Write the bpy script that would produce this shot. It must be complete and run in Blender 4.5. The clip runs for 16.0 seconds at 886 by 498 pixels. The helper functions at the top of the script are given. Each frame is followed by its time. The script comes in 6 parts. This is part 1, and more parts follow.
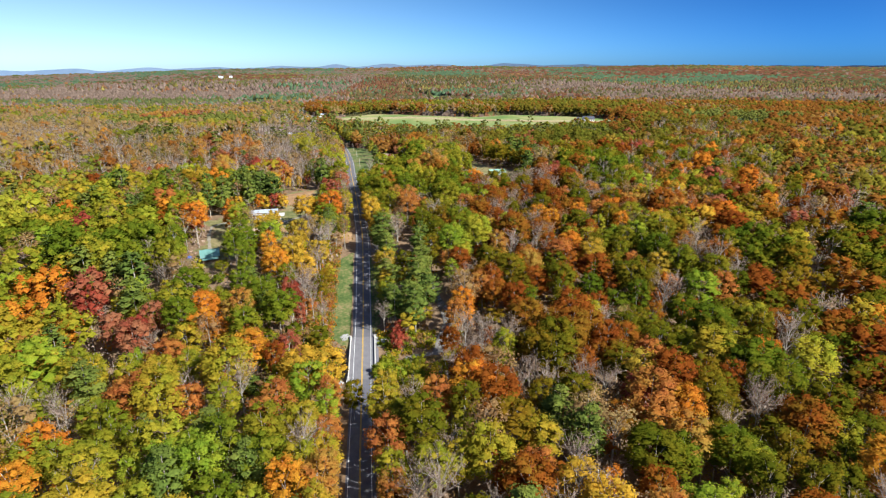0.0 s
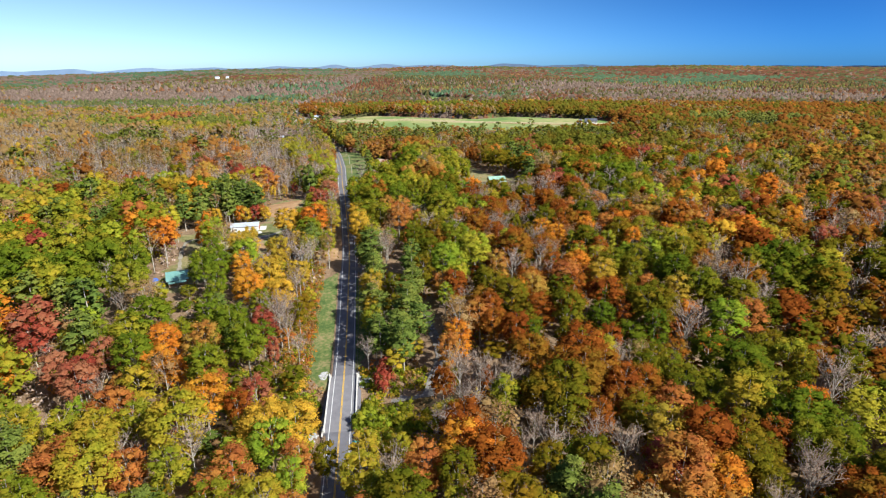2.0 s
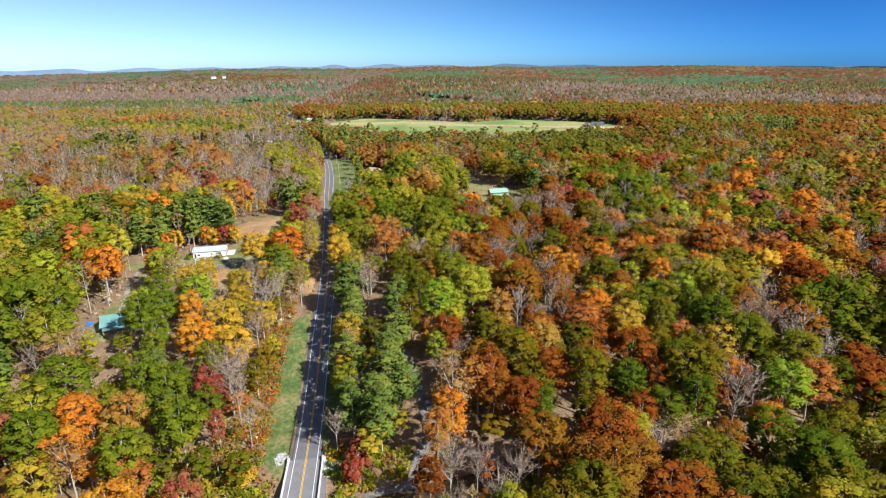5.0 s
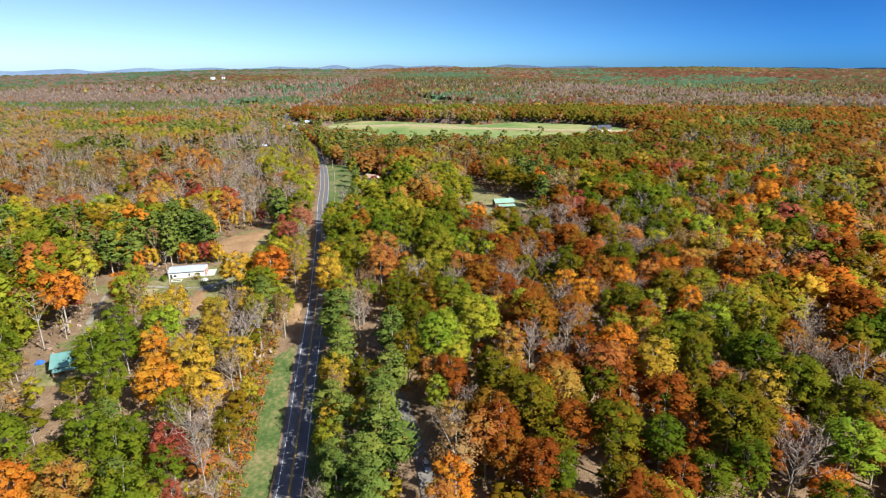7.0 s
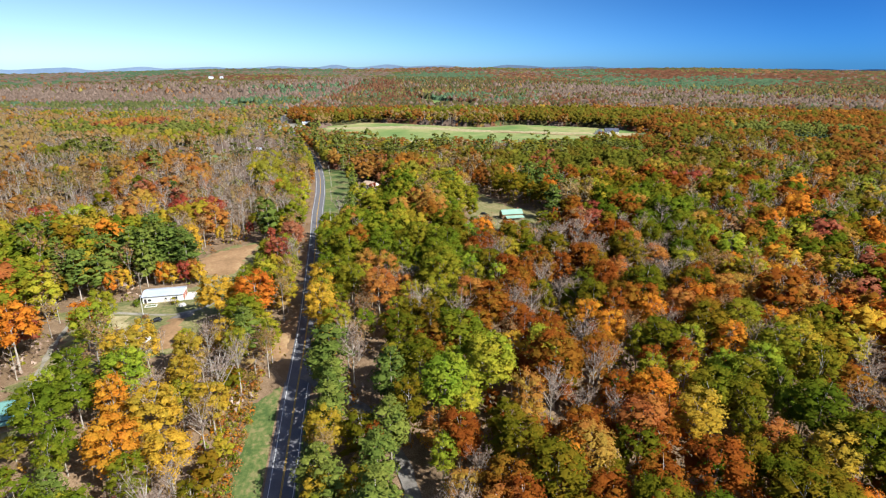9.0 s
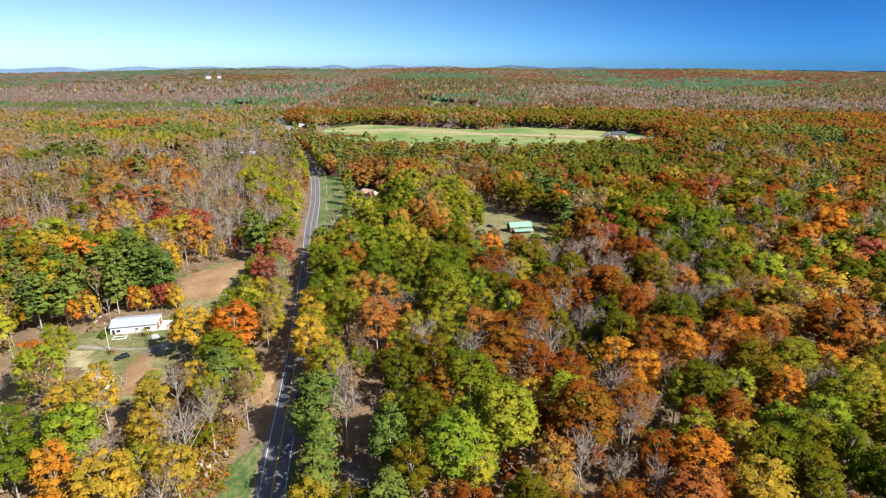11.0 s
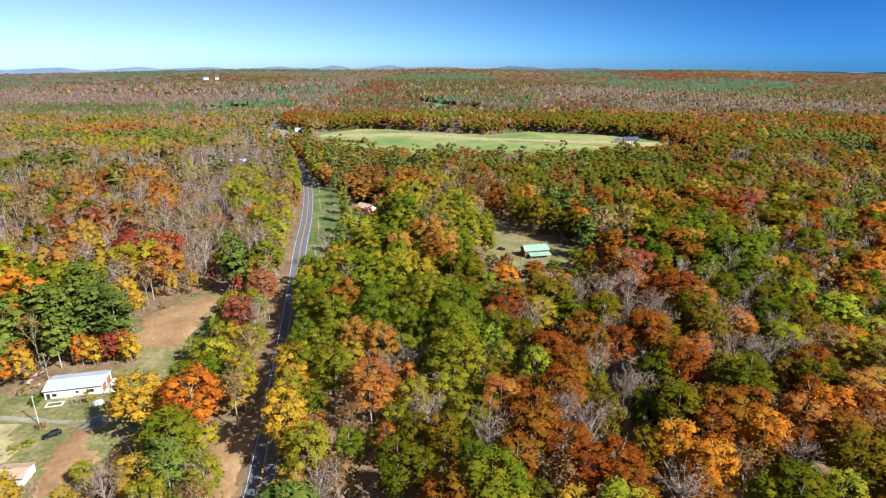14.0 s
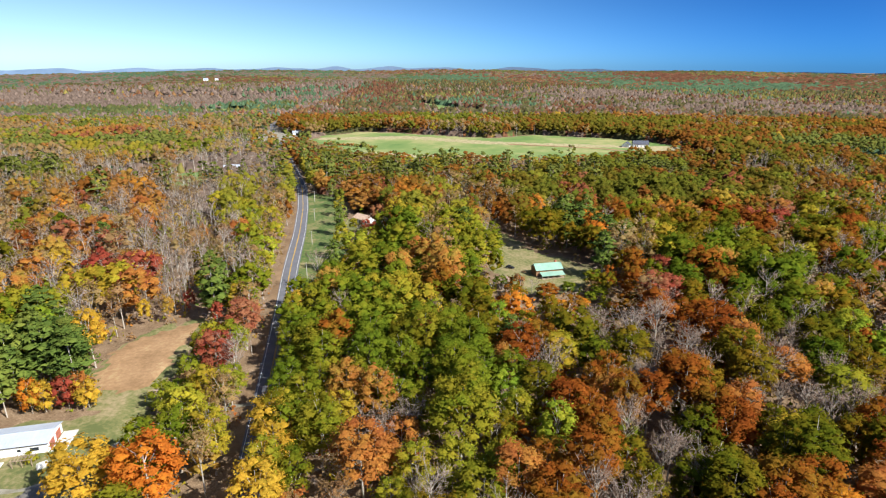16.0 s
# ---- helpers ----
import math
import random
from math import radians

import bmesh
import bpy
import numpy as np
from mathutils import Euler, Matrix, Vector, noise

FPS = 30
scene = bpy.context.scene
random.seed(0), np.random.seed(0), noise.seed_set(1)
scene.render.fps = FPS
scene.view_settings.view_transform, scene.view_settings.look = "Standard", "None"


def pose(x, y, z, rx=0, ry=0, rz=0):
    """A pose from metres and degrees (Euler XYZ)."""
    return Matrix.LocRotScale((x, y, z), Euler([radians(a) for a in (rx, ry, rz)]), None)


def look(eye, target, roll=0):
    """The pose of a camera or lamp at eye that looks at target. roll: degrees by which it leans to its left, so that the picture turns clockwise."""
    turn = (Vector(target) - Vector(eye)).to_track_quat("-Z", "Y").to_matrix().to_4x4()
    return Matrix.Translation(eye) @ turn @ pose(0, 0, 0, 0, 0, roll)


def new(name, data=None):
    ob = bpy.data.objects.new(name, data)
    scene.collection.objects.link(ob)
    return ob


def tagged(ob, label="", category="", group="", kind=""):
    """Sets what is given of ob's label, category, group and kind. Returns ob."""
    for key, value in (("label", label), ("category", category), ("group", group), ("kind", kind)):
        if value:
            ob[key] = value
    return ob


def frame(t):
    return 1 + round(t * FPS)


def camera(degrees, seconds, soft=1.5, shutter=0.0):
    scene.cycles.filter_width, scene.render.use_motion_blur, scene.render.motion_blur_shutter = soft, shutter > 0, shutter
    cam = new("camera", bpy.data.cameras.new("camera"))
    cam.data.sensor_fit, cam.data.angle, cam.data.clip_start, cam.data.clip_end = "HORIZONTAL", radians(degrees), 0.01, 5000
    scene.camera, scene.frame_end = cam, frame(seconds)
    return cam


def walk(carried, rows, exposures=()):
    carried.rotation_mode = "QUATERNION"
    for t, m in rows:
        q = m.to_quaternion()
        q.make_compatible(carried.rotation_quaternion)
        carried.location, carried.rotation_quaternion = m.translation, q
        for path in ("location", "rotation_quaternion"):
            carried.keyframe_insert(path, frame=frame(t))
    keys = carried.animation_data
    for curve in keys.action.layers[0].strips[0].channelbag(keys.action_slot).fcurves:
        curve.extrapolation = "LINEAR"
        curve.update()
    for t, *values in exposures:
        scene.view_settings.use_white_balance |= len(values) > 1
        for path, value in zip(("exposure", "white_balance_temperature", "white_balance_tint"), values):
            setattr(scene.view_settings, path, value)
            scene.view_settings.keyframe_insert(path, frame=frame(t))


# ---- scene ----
cam = camera(77.2, 16.0, soft=1.15)
METRES, EYE, TILT, LEAN, TURN = 240.0, 115.5, -18.5, 0.4, 0.0
ROWS = [
    (0.0, 0.0, 0.0, 0.0, -0.0, 0.0, 0.0),
    (0.5, 0.0031, 0.0297, 0.0107, -0.01, -0.01, 0.02),
    (1.0, 0.006, 0.0602, 0.0212, -0.04, 0.0, 0.03),
    (1.5, 0.0093, 0.0912, 0.0321, -0.05, 0.01, 0.04),
    (2.0, 0.0128, 0.1229, 0.0429, -0.02, 0.02, 0.04),
    (2.5, 0.0166, 0.1543, 0.0541, -0.09, 0.01, 0.07),
    (3.0, 0.0202, 0.1863, 0.0654, -0.16, 0.01, 0.09),
    (3.5, 0.0237, 0.2181, 0.0767, -0.1, 0.01, 0.07),
    (4.0, 0.0267, 0.2495, 0.0871, -0.04, 0.01, 0.02),
    (6.5, 0.03, 0.4003, 0.1392, 0.24, 0.07, -0.16),
    (7.0, 0.0281, 0.4297, 0.1496, 0.21, 0.08, -0.21),
    (7.5, 0.0264, 0.4591, 0.1601, 0.25, 0.07, -0.26),
    (8.0, 0.0235, 0.4882, 0.1705, 0.24, 0.08, -0.33),
    (8.5, 0.0204, 0.517, 0.181, 0.25, 0.06, -0.38),
    (9.0, 0.0171, 0.546, 0.1912, 0.17, 0.08, -0.42),
    (11.5, 0.003, 0.6879, 0.2424, 0.09, 0.1, -0.56),
    (12.0, 0.0002, 0.716, 0.2524, 0.08, 0.12, -0.57),
    (12.5, -0.0021, 0.7442, 0.2624, 0.08, 0.15, -0.57),
    (13.0, -0.0042, 0.7724, 0.2724, 0.07, 0.15, -0.58),
    (13.5, -0.0059, 0.801, 0.2822, 0.12, 0.17, -0.61),
    (14.0, -0.007, 0.8282, 0.2927, 0.16, 0.17, -0.6),
    (14.5, -0.0085, 0.8561, 0.3025, 0.18, 0.2, -0.63),
    (15.0, -0.0096, 0.8842, 0.3123, 0.21, 0.21, -0.64),
    (15.5, -0.0105, 0.9117, 0.3225, 0.29, 0.22, -0.64),
    (16.0, -0.0121, 0.9397, 0.3324, 0.31, 0.23, -0.67),
]
walk(cam, [(t, pose(0, 0, EYE, TILT, LEAN, TURN) @ pose(METRES * x, METRES * y, METRES * z, 90 + pitch, roll, yaw)) for t, x, y, z, yaw, pitch, roll in ROWS],
     exposures=[(0.0, 1.45, 5950, 8), (16.0, 1.45, 5950, 8)])

# ---------------------------------------------------------------- sky and sun
SUN_AZ, SUN_EL = 122.7, 39.5          # clockwise from +y, and above the horizon, in degrees
world = bpy.data.worlds.new("sky")
scene.world = world
world.use_nodes = True
wn = world.node_tree.nodes
sky = wn.new("ShaderNodeTexSky")
sky.sky_type, sky.sun_disc = "NISHITA", False
sky.sun_elevation, sky.sun_rotation = radians(SUN_EL), radians(SUN_AZ)
sky.air_density, sky.dust_density, sky.ozone_density = 0.30, 0.48, 3.0
# a clear polarised sky: deepest at right angles to the sun, palest opposite to it
az, el = radians(SUN_AZ), radians(SUN_EL)
wl = world.node_tree.links
sky_dir, sky_dot, sky_to = wn.new("ShaderNodeTexCoord"), wn.new("ShaderNodeVectorMath"), wn.new("ShaderNodeMapRange")
sky_dot.operation = "DOT_PRODUCT"
sky_dot.inputs[1].default_value = (math.sin(az) * math.cos(el), math.cos(az) * math.cos(el), math.sin(el))
sky_to.inputs["From Min"].default_value, sky_to.inputs["From Max"].default_value = -1.0, 1.0
sky_deep, sky_mix = wn.new("ShaderNodeValToRGB"), wn.new("ShaderNodeMixRGB")
sky_deep.color_ramp.interpolation = "B_SPLINE"
for pos, col in ((0.0, (0.70, 0.61, 0.40)), (0.15, (0.70, 0.61, 0.40)), (0.32, (0.27, 0.425, 0.455)), (0.48, (0.075, 0.215, 0.36)), (0.62, (0.055, 0.185, 0.315)), (0.76, (1.0, 0.95, 0.86)), (1.0, (1.0, 0.95, 0.86))):
    e = sky_deep.color_ramp.elements[0] if pos == 0.0 else sky_deep.color_ramp.elements[-1] if pos == 1.0 else sky_deep.color_ramp.elements.new(pos)
    e.position, e.color = pos, (*col, 1)
sky_mix.blend_type, sky_mix.inputs[0].default_value = "MULTIPLY", 1.0
wl.new(sky_dir.outputs["Generated"], sky_dot.inputs[0])
wl.new(sky_dot.outputs["Value"], sky_to.inputs["Value"])
wl.new(sky_to.outputs[0], sky_deep.inputs[0])
wl.new(sky.outputs[0], sky_mix.inputs[1])
wl.new(sky_deep.outputs[0], sky_mix.inputs[2])
wl.new(sky_mix.outputs[0], wn["Background"].inputs[0])
wn["Background"].inputs[1].default_value = 0.15
sun = new("sun", bpy.data.lights.new("sun", "SUN"))
sun.data.energy, sun.data.angle, sun.data.color = 3.3, radians(0.53), (1.0, 0.93, 0.82)
az, el = radians(SUN_AZ), radians(SUN_EL)
sun.matrix_world = look((math.sin(az) * math.cos(el) * 400, math.cos(az) * math.cos(el) * 400, math.sin(el) * 400), (0, 0, 0))


# ---------------------------------------------------------------- materials
def material(name, rough=0.8, metal=0.0, spec=0.3):
    m = bpy.data.materials.new(name)
    m.use_nodes = True
    b = m.node_tree.nodes["Principled BSDF"]
    b.inputs["Roughness"].default_value, b.inputs["Metallic"].default_value = rough, metal
    b.inputs["Specular IOR Level"].default_value = spec
    return m, m.node_tree.nodes, m.node_tree.links, b


def ramp(nodes, stops):
    r = nodes.new("ShaderNodeValToRGB")
    while len(r.color_ramp.elements) < len(stops):
        r.color_ramp.elements.new(0.5)
    for e, (p, c) in zip(r.color_ramp.elements, stops):
        e.position, e.color = p, (*c, 1)
    return r


def noise_tex(nodes, links, scale, detail=4.0, coord="Object", rough=0.6):
    tc = nodes.new("ShaderNodeTexCoord")
    n = nodes.new("ShaderNodeTexNoise")
    n.inputs["Scale"].default_value, n.inputs["Detail"].default_value = scale, detail
    n.inputs["Roughness"].default_value = rough
    links.new(tc.outputs[coord], n.inputs["Vector"])
    return n


def surface(name, stops, scale, fine=0.0, rough=0.85, metal=0.0, bump=0.3, spec=0.3, blend=0.35, dist=0.1):
    """Two scales of noise through a colour ramp, with a little relief."""
    m, nodes, links, b = material(name, rough, metal, spec)
    big = noise_tex(nodes, links, scale)
    r = ramp(nodes, [(0.5 + (p - 0.5) * 0.6, c) for p, c in stops])
    fine_n = noise_tex(nodes, links, fine or scale * 9, 6.0)
    mix = nodes.new("ShaderNodeMix")
    mix.inputs[0].default_value = blend
    links.new(big.outputs["Fac"], mix.inputs[2])
    links.new(fine_n.outputs["Fac"], mix.inputs[3])
    links.new(mix.outputs[0], r.inputs[0])
    links.new(r.outputs[0], b.inputs["Base Color"])
    bp = nodes.new("ShaderNodeBump")
    bp.inputs["Strength"].default_value, bp.inputs["Distance"].default_value = bump, dist
    links.new(fine_n.outputs["Fac"], bp.inputs["Height"])
    links.new(bp.outputs[0], b.inputs["Normal"])
    return m


def foliage(name, stops, glow=0.42, spread=0.28, shift=0.34, grain=2.2):
    """Leaves: one tint a tree, small shifts from clump to clump, some light passing through."""
    m = bpy.data.materials.new(name)
    m.use_nodes = True
    nodes, links = m.node_tree.nodes, m.node_tree.links
    nodes.remove(nodes["Principled BSDF"])
    info, geo, att = nodes.new("ShaderNodeObjectInfo"), nodes.new("ShaderNodeNewGeometry"), nodes.new("ShaderNodeAttribute")
    att.attribute_name = "tint"
    add = nodes.new("ShaderNodeMath")
    links.new(info.outputs["Random"], add.inputs[0])
    links.new(att.outputs["Fac"], add.inputs[1])
    leaf = nodes.new("ShaderNodeMath")
    leaf.operation, leaf.inputs[1].default_value = "MULTIPLY_ADD", shift
    links.new(geo.outputs["Random Per Island"], leaf.inputs[0])
    fract = nodes.new("ShaderNodeMath")
    fract.operation = "FRACT"
    links.new(add.outputs[0], fract.inputs[0])
    soft = nodes.new("ShaderNodeMath")
    soft.operation, soft.inputs[1].default_value = "MULTIPLY", 1.0 - shift
    links.new(fract.outputs[0], soft.inputs[0])
    links.new(soft.outputs[0], leaf.inputs[2])
    # boughs that have turned more, or less, than the rest of the crown
    bough = noise_tex(nodes, links, 0.22, 1.0)
    turn = nodes.new("ShaderNodeMath")
    turn.operation, turn.inputs[1].default_value = "SUBTRACT", 0.5
    links.new(bough.outputs["Fac"], turn.inputs[0])
    turned = nodes.new("ShaderNodeMath")
    turned.operation, turned.inputs[1].default_value = "MULTIPLY_ADD", 1.6
    links.new(turn.outputs[0], turned.inputs[0])
    links.new(leaf.outputs[0], turned.inputs[2])
    r = ramp(nodes, stops)
    links.new(turned.outputs[0], r.inputs[0])
    hsv = nodes.new("ShaderNodeHueSaturation")
    val = nodes.new("ShaderNodeMapRange")
    val.inputs["To Min"].default_value, val.inputs["To Max"].default_value = 1 - spread, 1 + spread
    links.new(geo.outputs["Random Per Island"], val.inputs["Value"])
    # single leaves within a spray: light and dark flecks
    fleck = noise_tex(nodes, links, grain, 2.0)
    gain = nodes.new("ShaderNodeMapRange")
    gain.inputs["From Min"].default_value, gain.inputs["From Max"].default_value = 0.32, 0.68
    gain.inputs["To Min"].default_value, gain.inputs["To Max"].default_value = 1 - 1.5 * spread, 1 + 1.5 * spread
    links.new(fleck.outputs["Fac"], gain.inputs["Value"])
    both = nodes.new("ShaderNodeMath")
    both.operation = "MULTIPLY"
    links.new(val.outputs[0], both.inputs[0])
    links.new(gain.outputs[0], both.inputs[1])
    links.new(both.outputs[0], hsv.inputs["Value"])
    links.new(r.outputs[0], hsv.inputs["Color"])
    dif, tra, mix = nodes.new("ShaderNodeBsdfDiffuse"), nodes.new("ShaderNodeBsdfTranslucent"), nodes.new("ShaderNodeMixShader")
    mix.inputs[0].default_value = glow
    links.new(hsv.outputs[0], dif.inputs[0])
    links.new(hsv.outputs[0], tra.inputs[0])
    links.new(dif.outputs[0], mix.inputs[1])
    links.new(tra.outputs[0], mix.inputs[2])
    links.new(mix.outputs[0], nodes["Material Output"].inputs["Surface"])
    return m


# moss, bronze, russet: green, olive, rust made darker, shade partly in the tint
TINTS = {
    "green": ((0.118, 0.165, 0.012), (0.182, 0.210, 0.014), (0.270, 0.230, 0.018)),
    "moss": ((0.088, 0.128, 0.009), (0.140, 0.164, 0.011), (0.215, 0.182, 0.013)),
    "olive": ((0.208, 0.240, 0.019), (0.336, 0.298, 0.023), (0.455, 0.305, 0.029)),
    "bronze": ((0.104, 0.120, 0.008), (0.170, 0.145, 0.010), (0.250, 0.148, 0.012)),
    "lime": ((0.200, 0.290, 0.023), (0.310, 0.345, 0.027), (0.435, 0.370, 0.032)),
    "gold": ((0.380, 0.285, 0.034), (0.535, 0.340, 0.034), (0.620, 0.370, 0.036)),
    "orange": ((0.550, 0.165, 0.022), (0.600, 0.225, 0.024), (0.580, 0.295, 0.028)),
    "rust": ((0.400, 0.130, 0.036), (0.455, 0.195, 0.040), (0.400, 0.265, 0.046)),
    "russet": ((0.245, 0.064, 0.012), (0.310, 0.096, 0.014), (0.260, 0.142, 0.016)),
    "red": ((0.310, 0.058, 0.034), (0.360, 0.095, 0.050), (0.380, 0.165, 0.078)),
    "tan": ((0.330, 0.180, 0.078), (0.375, 0.230, 0.092), (0.385, 0.275, 0.105)),
    "pine": ((0.078, 0.116, 0.022), (0.116, 0.150, 0.026), (0.155, 0.172, 0.030)),
    "twig": ((0.255, 0.180, 0.132), (0.320, 0.236, 0.178), (0.385, 0.300, 0.238)),
}
GLOW = {"pine": 0.15, "twig": 0.0}
LEAF = {k: foliage(k + "_leaves", list(zip((0.0, 0.5, 1.0), v)), GLOW.get(k, 0.48), 0.15, 0.22) for k, v in TINTS.items()}
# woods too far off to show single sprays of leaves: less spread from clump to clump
# tints drawn towards one dull brown: haze held in the leaf colour
def hazed(c, v):
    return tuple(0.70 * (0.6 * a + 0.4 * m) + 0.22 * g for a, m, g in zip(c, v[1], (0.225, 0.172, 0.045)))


LEAF_FAR = {k: foliage(k + "_woods", [(p, hazed(c, v)) for p, c in zip((0.0, 0.5, 1.0), v)], GLOW.get(k, 0.44), 0.08, 0.12, 1.1) for k, v in TINTS.items()}
# horizon tints cut to a third and greyed: crown shade and haze painted in
LEAF_SHADED = {k: foliage(k + "_shaded_horizon_woods", [(p, tuple(0.31 * a + 0.024 for a in c)) for p, c in zip((0.0, 0.5, 1.0), v)], 0.0, 0.2, 0.1, 0.06) for k, v in TINTS.items()}
# pines darker and bluer than the near ones, haze in the colour
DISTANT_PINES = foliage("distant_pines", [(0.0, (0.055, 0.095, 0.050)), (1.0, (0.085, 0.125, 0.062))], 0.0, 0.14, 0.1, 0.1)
# twig tint roughly halved: the shade inside porous crowns painted in
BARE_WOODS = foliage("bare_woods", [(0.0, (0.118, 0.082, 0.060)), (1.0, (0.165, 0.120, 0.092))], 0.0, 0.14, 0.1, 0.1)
BARK = surface("bark", [(0.3, (0.27, 0.23, 0.18)), (0.7, (0.50, 0.45, 0.38))], 0.8, 6.0, 0.9, bump=0.5)
M_FLOOR = surface("leaf_litter", [(0.25, (0.09, 0.062, 0.034)), (0.42, (0.175, 0.112, 0.062)), (0.58, (0.235, 0.160, 0.095)), (0.75, (0.36, 0.26, 0.165))], 0.16, 2.4, 0.95, bump=0.6, blend=0.6)
M_GRASS = surface("mown_grass", [(0.32, (0.055, 0.095, 0.022)), (0.48, (0.10, 0.135, 0.034)), (0.58, (0.17, 0.165, 0.06)), (0.72, (0.26, 0.20, 0.095))], 0.09, 0.7, 0.95, blend=0.5)
M_YARD = surface("dry_yard_grass", [(0.32, (0.105, 0.120, 0.036)), (0.48, (0.170, 0.165, 0.058)), (0.58, (0.235, 0.200, 0.090)), (0.72, (0.31, 0.24, 0.13))], 0.09, 0.7, 0.95, blend=0.5)
M_HAY = surface("hay_field_grass", [(0.30, (0.115, 0.19, 0.045)), (0.5, (0.185, 0.24, 0.066)), (0.70, (0.33, 0.30, 0.12))], 0.012, 0.08, 0.95, blend=0.2)
M_DIRT = surface("tilled_soil", [(0.3, (0.22, 0.13, 0.06)), (0.55, (0.33, 0.20, 0.10)), (0.75, (0.42, 0.30, 0.15))], 0.06, 0.7, 0.95)
M_STRAW = surface("dry_cut_grass", [(0.3, (0.24, 0.20, 0.09)), (0.5, (0.36, 0.30, 0.15)), (0.7, (0.46, 0.39, 0.22))], 0.25, 1.6, 0.95)
M_LEAFY = surface("leaf_strewn_verge", [(0.3, (0.16, 0.098, 0.052)), (0.7, (0.27, 0.175, 0.095))], 0.1, 1.2, 0.95)
M_GRAVEL = surface("grey_gravel", [(0.3, (0.125, 0.112, 0.098)), (0.7, (0.235, 0.215, 0.19))], 0.4, 5.0, 0.95)
M_DRIVE = surface("worn_gravel_drive", [(0.3, (0.20, 0.18, 0.125)), (0.7, (0.34, 0.31, 0.25))], 0.25, 3.0, 0.95)
M_ASPHALT = surface("worn_asphalt", [(0.3, (0.115, 0.112, 0.125)), (0.7, (0.160, 0.157, 0.170))], 0.25, 4.0, 0.85)
M_DECK = surface("bridge_concrete", [(0.3, (0.155, 0.150, 0.160)), (0.7, (0.215, 0.208, 0.215))], 0.3, 4.0, 0.85)
M_WHITE = surface("white_road_paint", [(0.3, (0.62, 0.62, 0.60)), (0.7, (0.78, 0.78, 0.75))], 1.5, 9.0, 0.7)
M_YELLOW = surface("yellow_road_paint", [(0.3, (0.55, 0.32, 0.03)), (0.7, (0.66, 0.42, 0.05))], 1.5, 9.0, 0.7)
M_CONC = surface("pale_concrete", [(0.3, (0.46, 0.44, 0.40)), (0.7, (0.62, 0.60, 0.55))], 0.5, 5.0, 0.85)
M_ROCK = surface("white_riprap", [(0.3, (0.22, 0.22, 0.215)), (0.7, (0.50, 0.49, 0.47))], 1.0, 6.0, 0.9)
M_STEEL = surface("weathered_steel", [(0.3, (0.10, 0.085, 0.075)), (0.7, (0.20, 0.17, 0.15))], 1.0, 8.0, 0.55, 0.6)
M_WATER = surface("creek_water", [(0.3, (0.05, 0.035, 0.018)), (0.7, (0.09, 0.06, 0.03))], 0.1, 1.0, 0.12, bump=0.08, spec=0.5)
# the blue imitates haze in front of the hills
M_HAZY_HILL = surface("haze_blue_hills", [(0.3, (0.13, 0.19, 0.28)), (0.7, (0.17, 0.24, 0.34))], 0.002, 0.02, 1.0, spec=0.0)


# ---------------------------------------------------------------- mesh helpers
def mesh_of(name, verts, faces, mats, index=None, smooth=False):
    me = bpy.data.meshes.new(name)
    me.from_pydata([tuple(v) for v in verts], [], [tuple(f) for f in faces])
    for m in mats:
        me.materials.append(m)
    if index is not None:
        me.polygons.foreach_set("material_index", np.asarray(index, dtype=np.int32))
    if smooth:
        me.polygons.foreach_set("use_smooth", np.ones(len(me.polygons), dtype=bool))
    me.update()
    return me


def tri_mesh(name, V, T, mats, index=None, tint=None, N=None):
    """A mesh of triangles from arrays, quick for large ones."""
    me = bpy.data.meshes.new(name)
    V, T = np.asarray(V, dtype=np.float32), np.asarray(T, dtype=np.int32)
    me.vertices.add(len(V))
    me.vertices.foreach_set("co", V.ravel())
    me.loops.add(len(T) * 3)
    me.loops.foreach_set("vertex_index", T.ravel())
    me.polygons.add(len(T))
    me.polygons.foreach_set("loop_start", np.arange(0, len(T) * 3, 3, dtype=np.int32))
    for m in mats:
        me.materials.append(m)
    if index is not None:
        me.polygons.foreach_set("material_index", np.asarray(index, dtype=np.int32))
    if tint is not None:
        me.attributes.new("tint", "FLOAT", "POINT").data.foreach_set("value", np.asarray(tint, dtype=np.float32))
    if N is not None:
        me.attributes.new("custom_normal", "FLOAT_VECTOR", "POINT").data.foreach_set("vector", np.asarray(N, dtype=np.float32).ravel())
    me.update(calc_edges=True)
    return me


def part(name, bm, mat, parent=None, label=""):
    me = bpy.data.meshes.new(name)
    bm.to_mesh(me)
    bm.free()
    me.materials.append(mat)
    ob = new(name, me)
    ob.parent = parent
    return tagged(ob, label)


def box(bm, x0, x1, y0, y1, z0, z1, bevel=0.0):
    made = bmesh.ops.create_cube(bm, size=1.0, matrix=Matrix.Translation(((x0 + x1) / 2, (y0 + y1) / 2, (z0 + z1) / 2)) @ Matrix.Diagonal((x1 - x0, y1 - y0, z1 - z0, 1)))
    if bevel:
        edges = list({e for v in made["verts"] for e in v.link_edges})
        bmesh.ops.bevel(bm, geom=edges, offset=bevel, segments=1, affect="EDGES")
    return bm


def boxed(*a, **k):
    return box(bmesh.new(), *a, **k)


# ---------------------------------------------------------------- the lie of the land
def step(a, b, v):
    u = np.clip((np.asarray(v, dtype=float) - a) / (b - a), 0, 1)
    return u * u * (3 - 2 * u)


def creek_y(x):
    return 205 + 0.16 * (np.asarray(x, dtype=float) + 36) + 5 * np.sin(np.asarray(x, dtype=float) / 31.0)


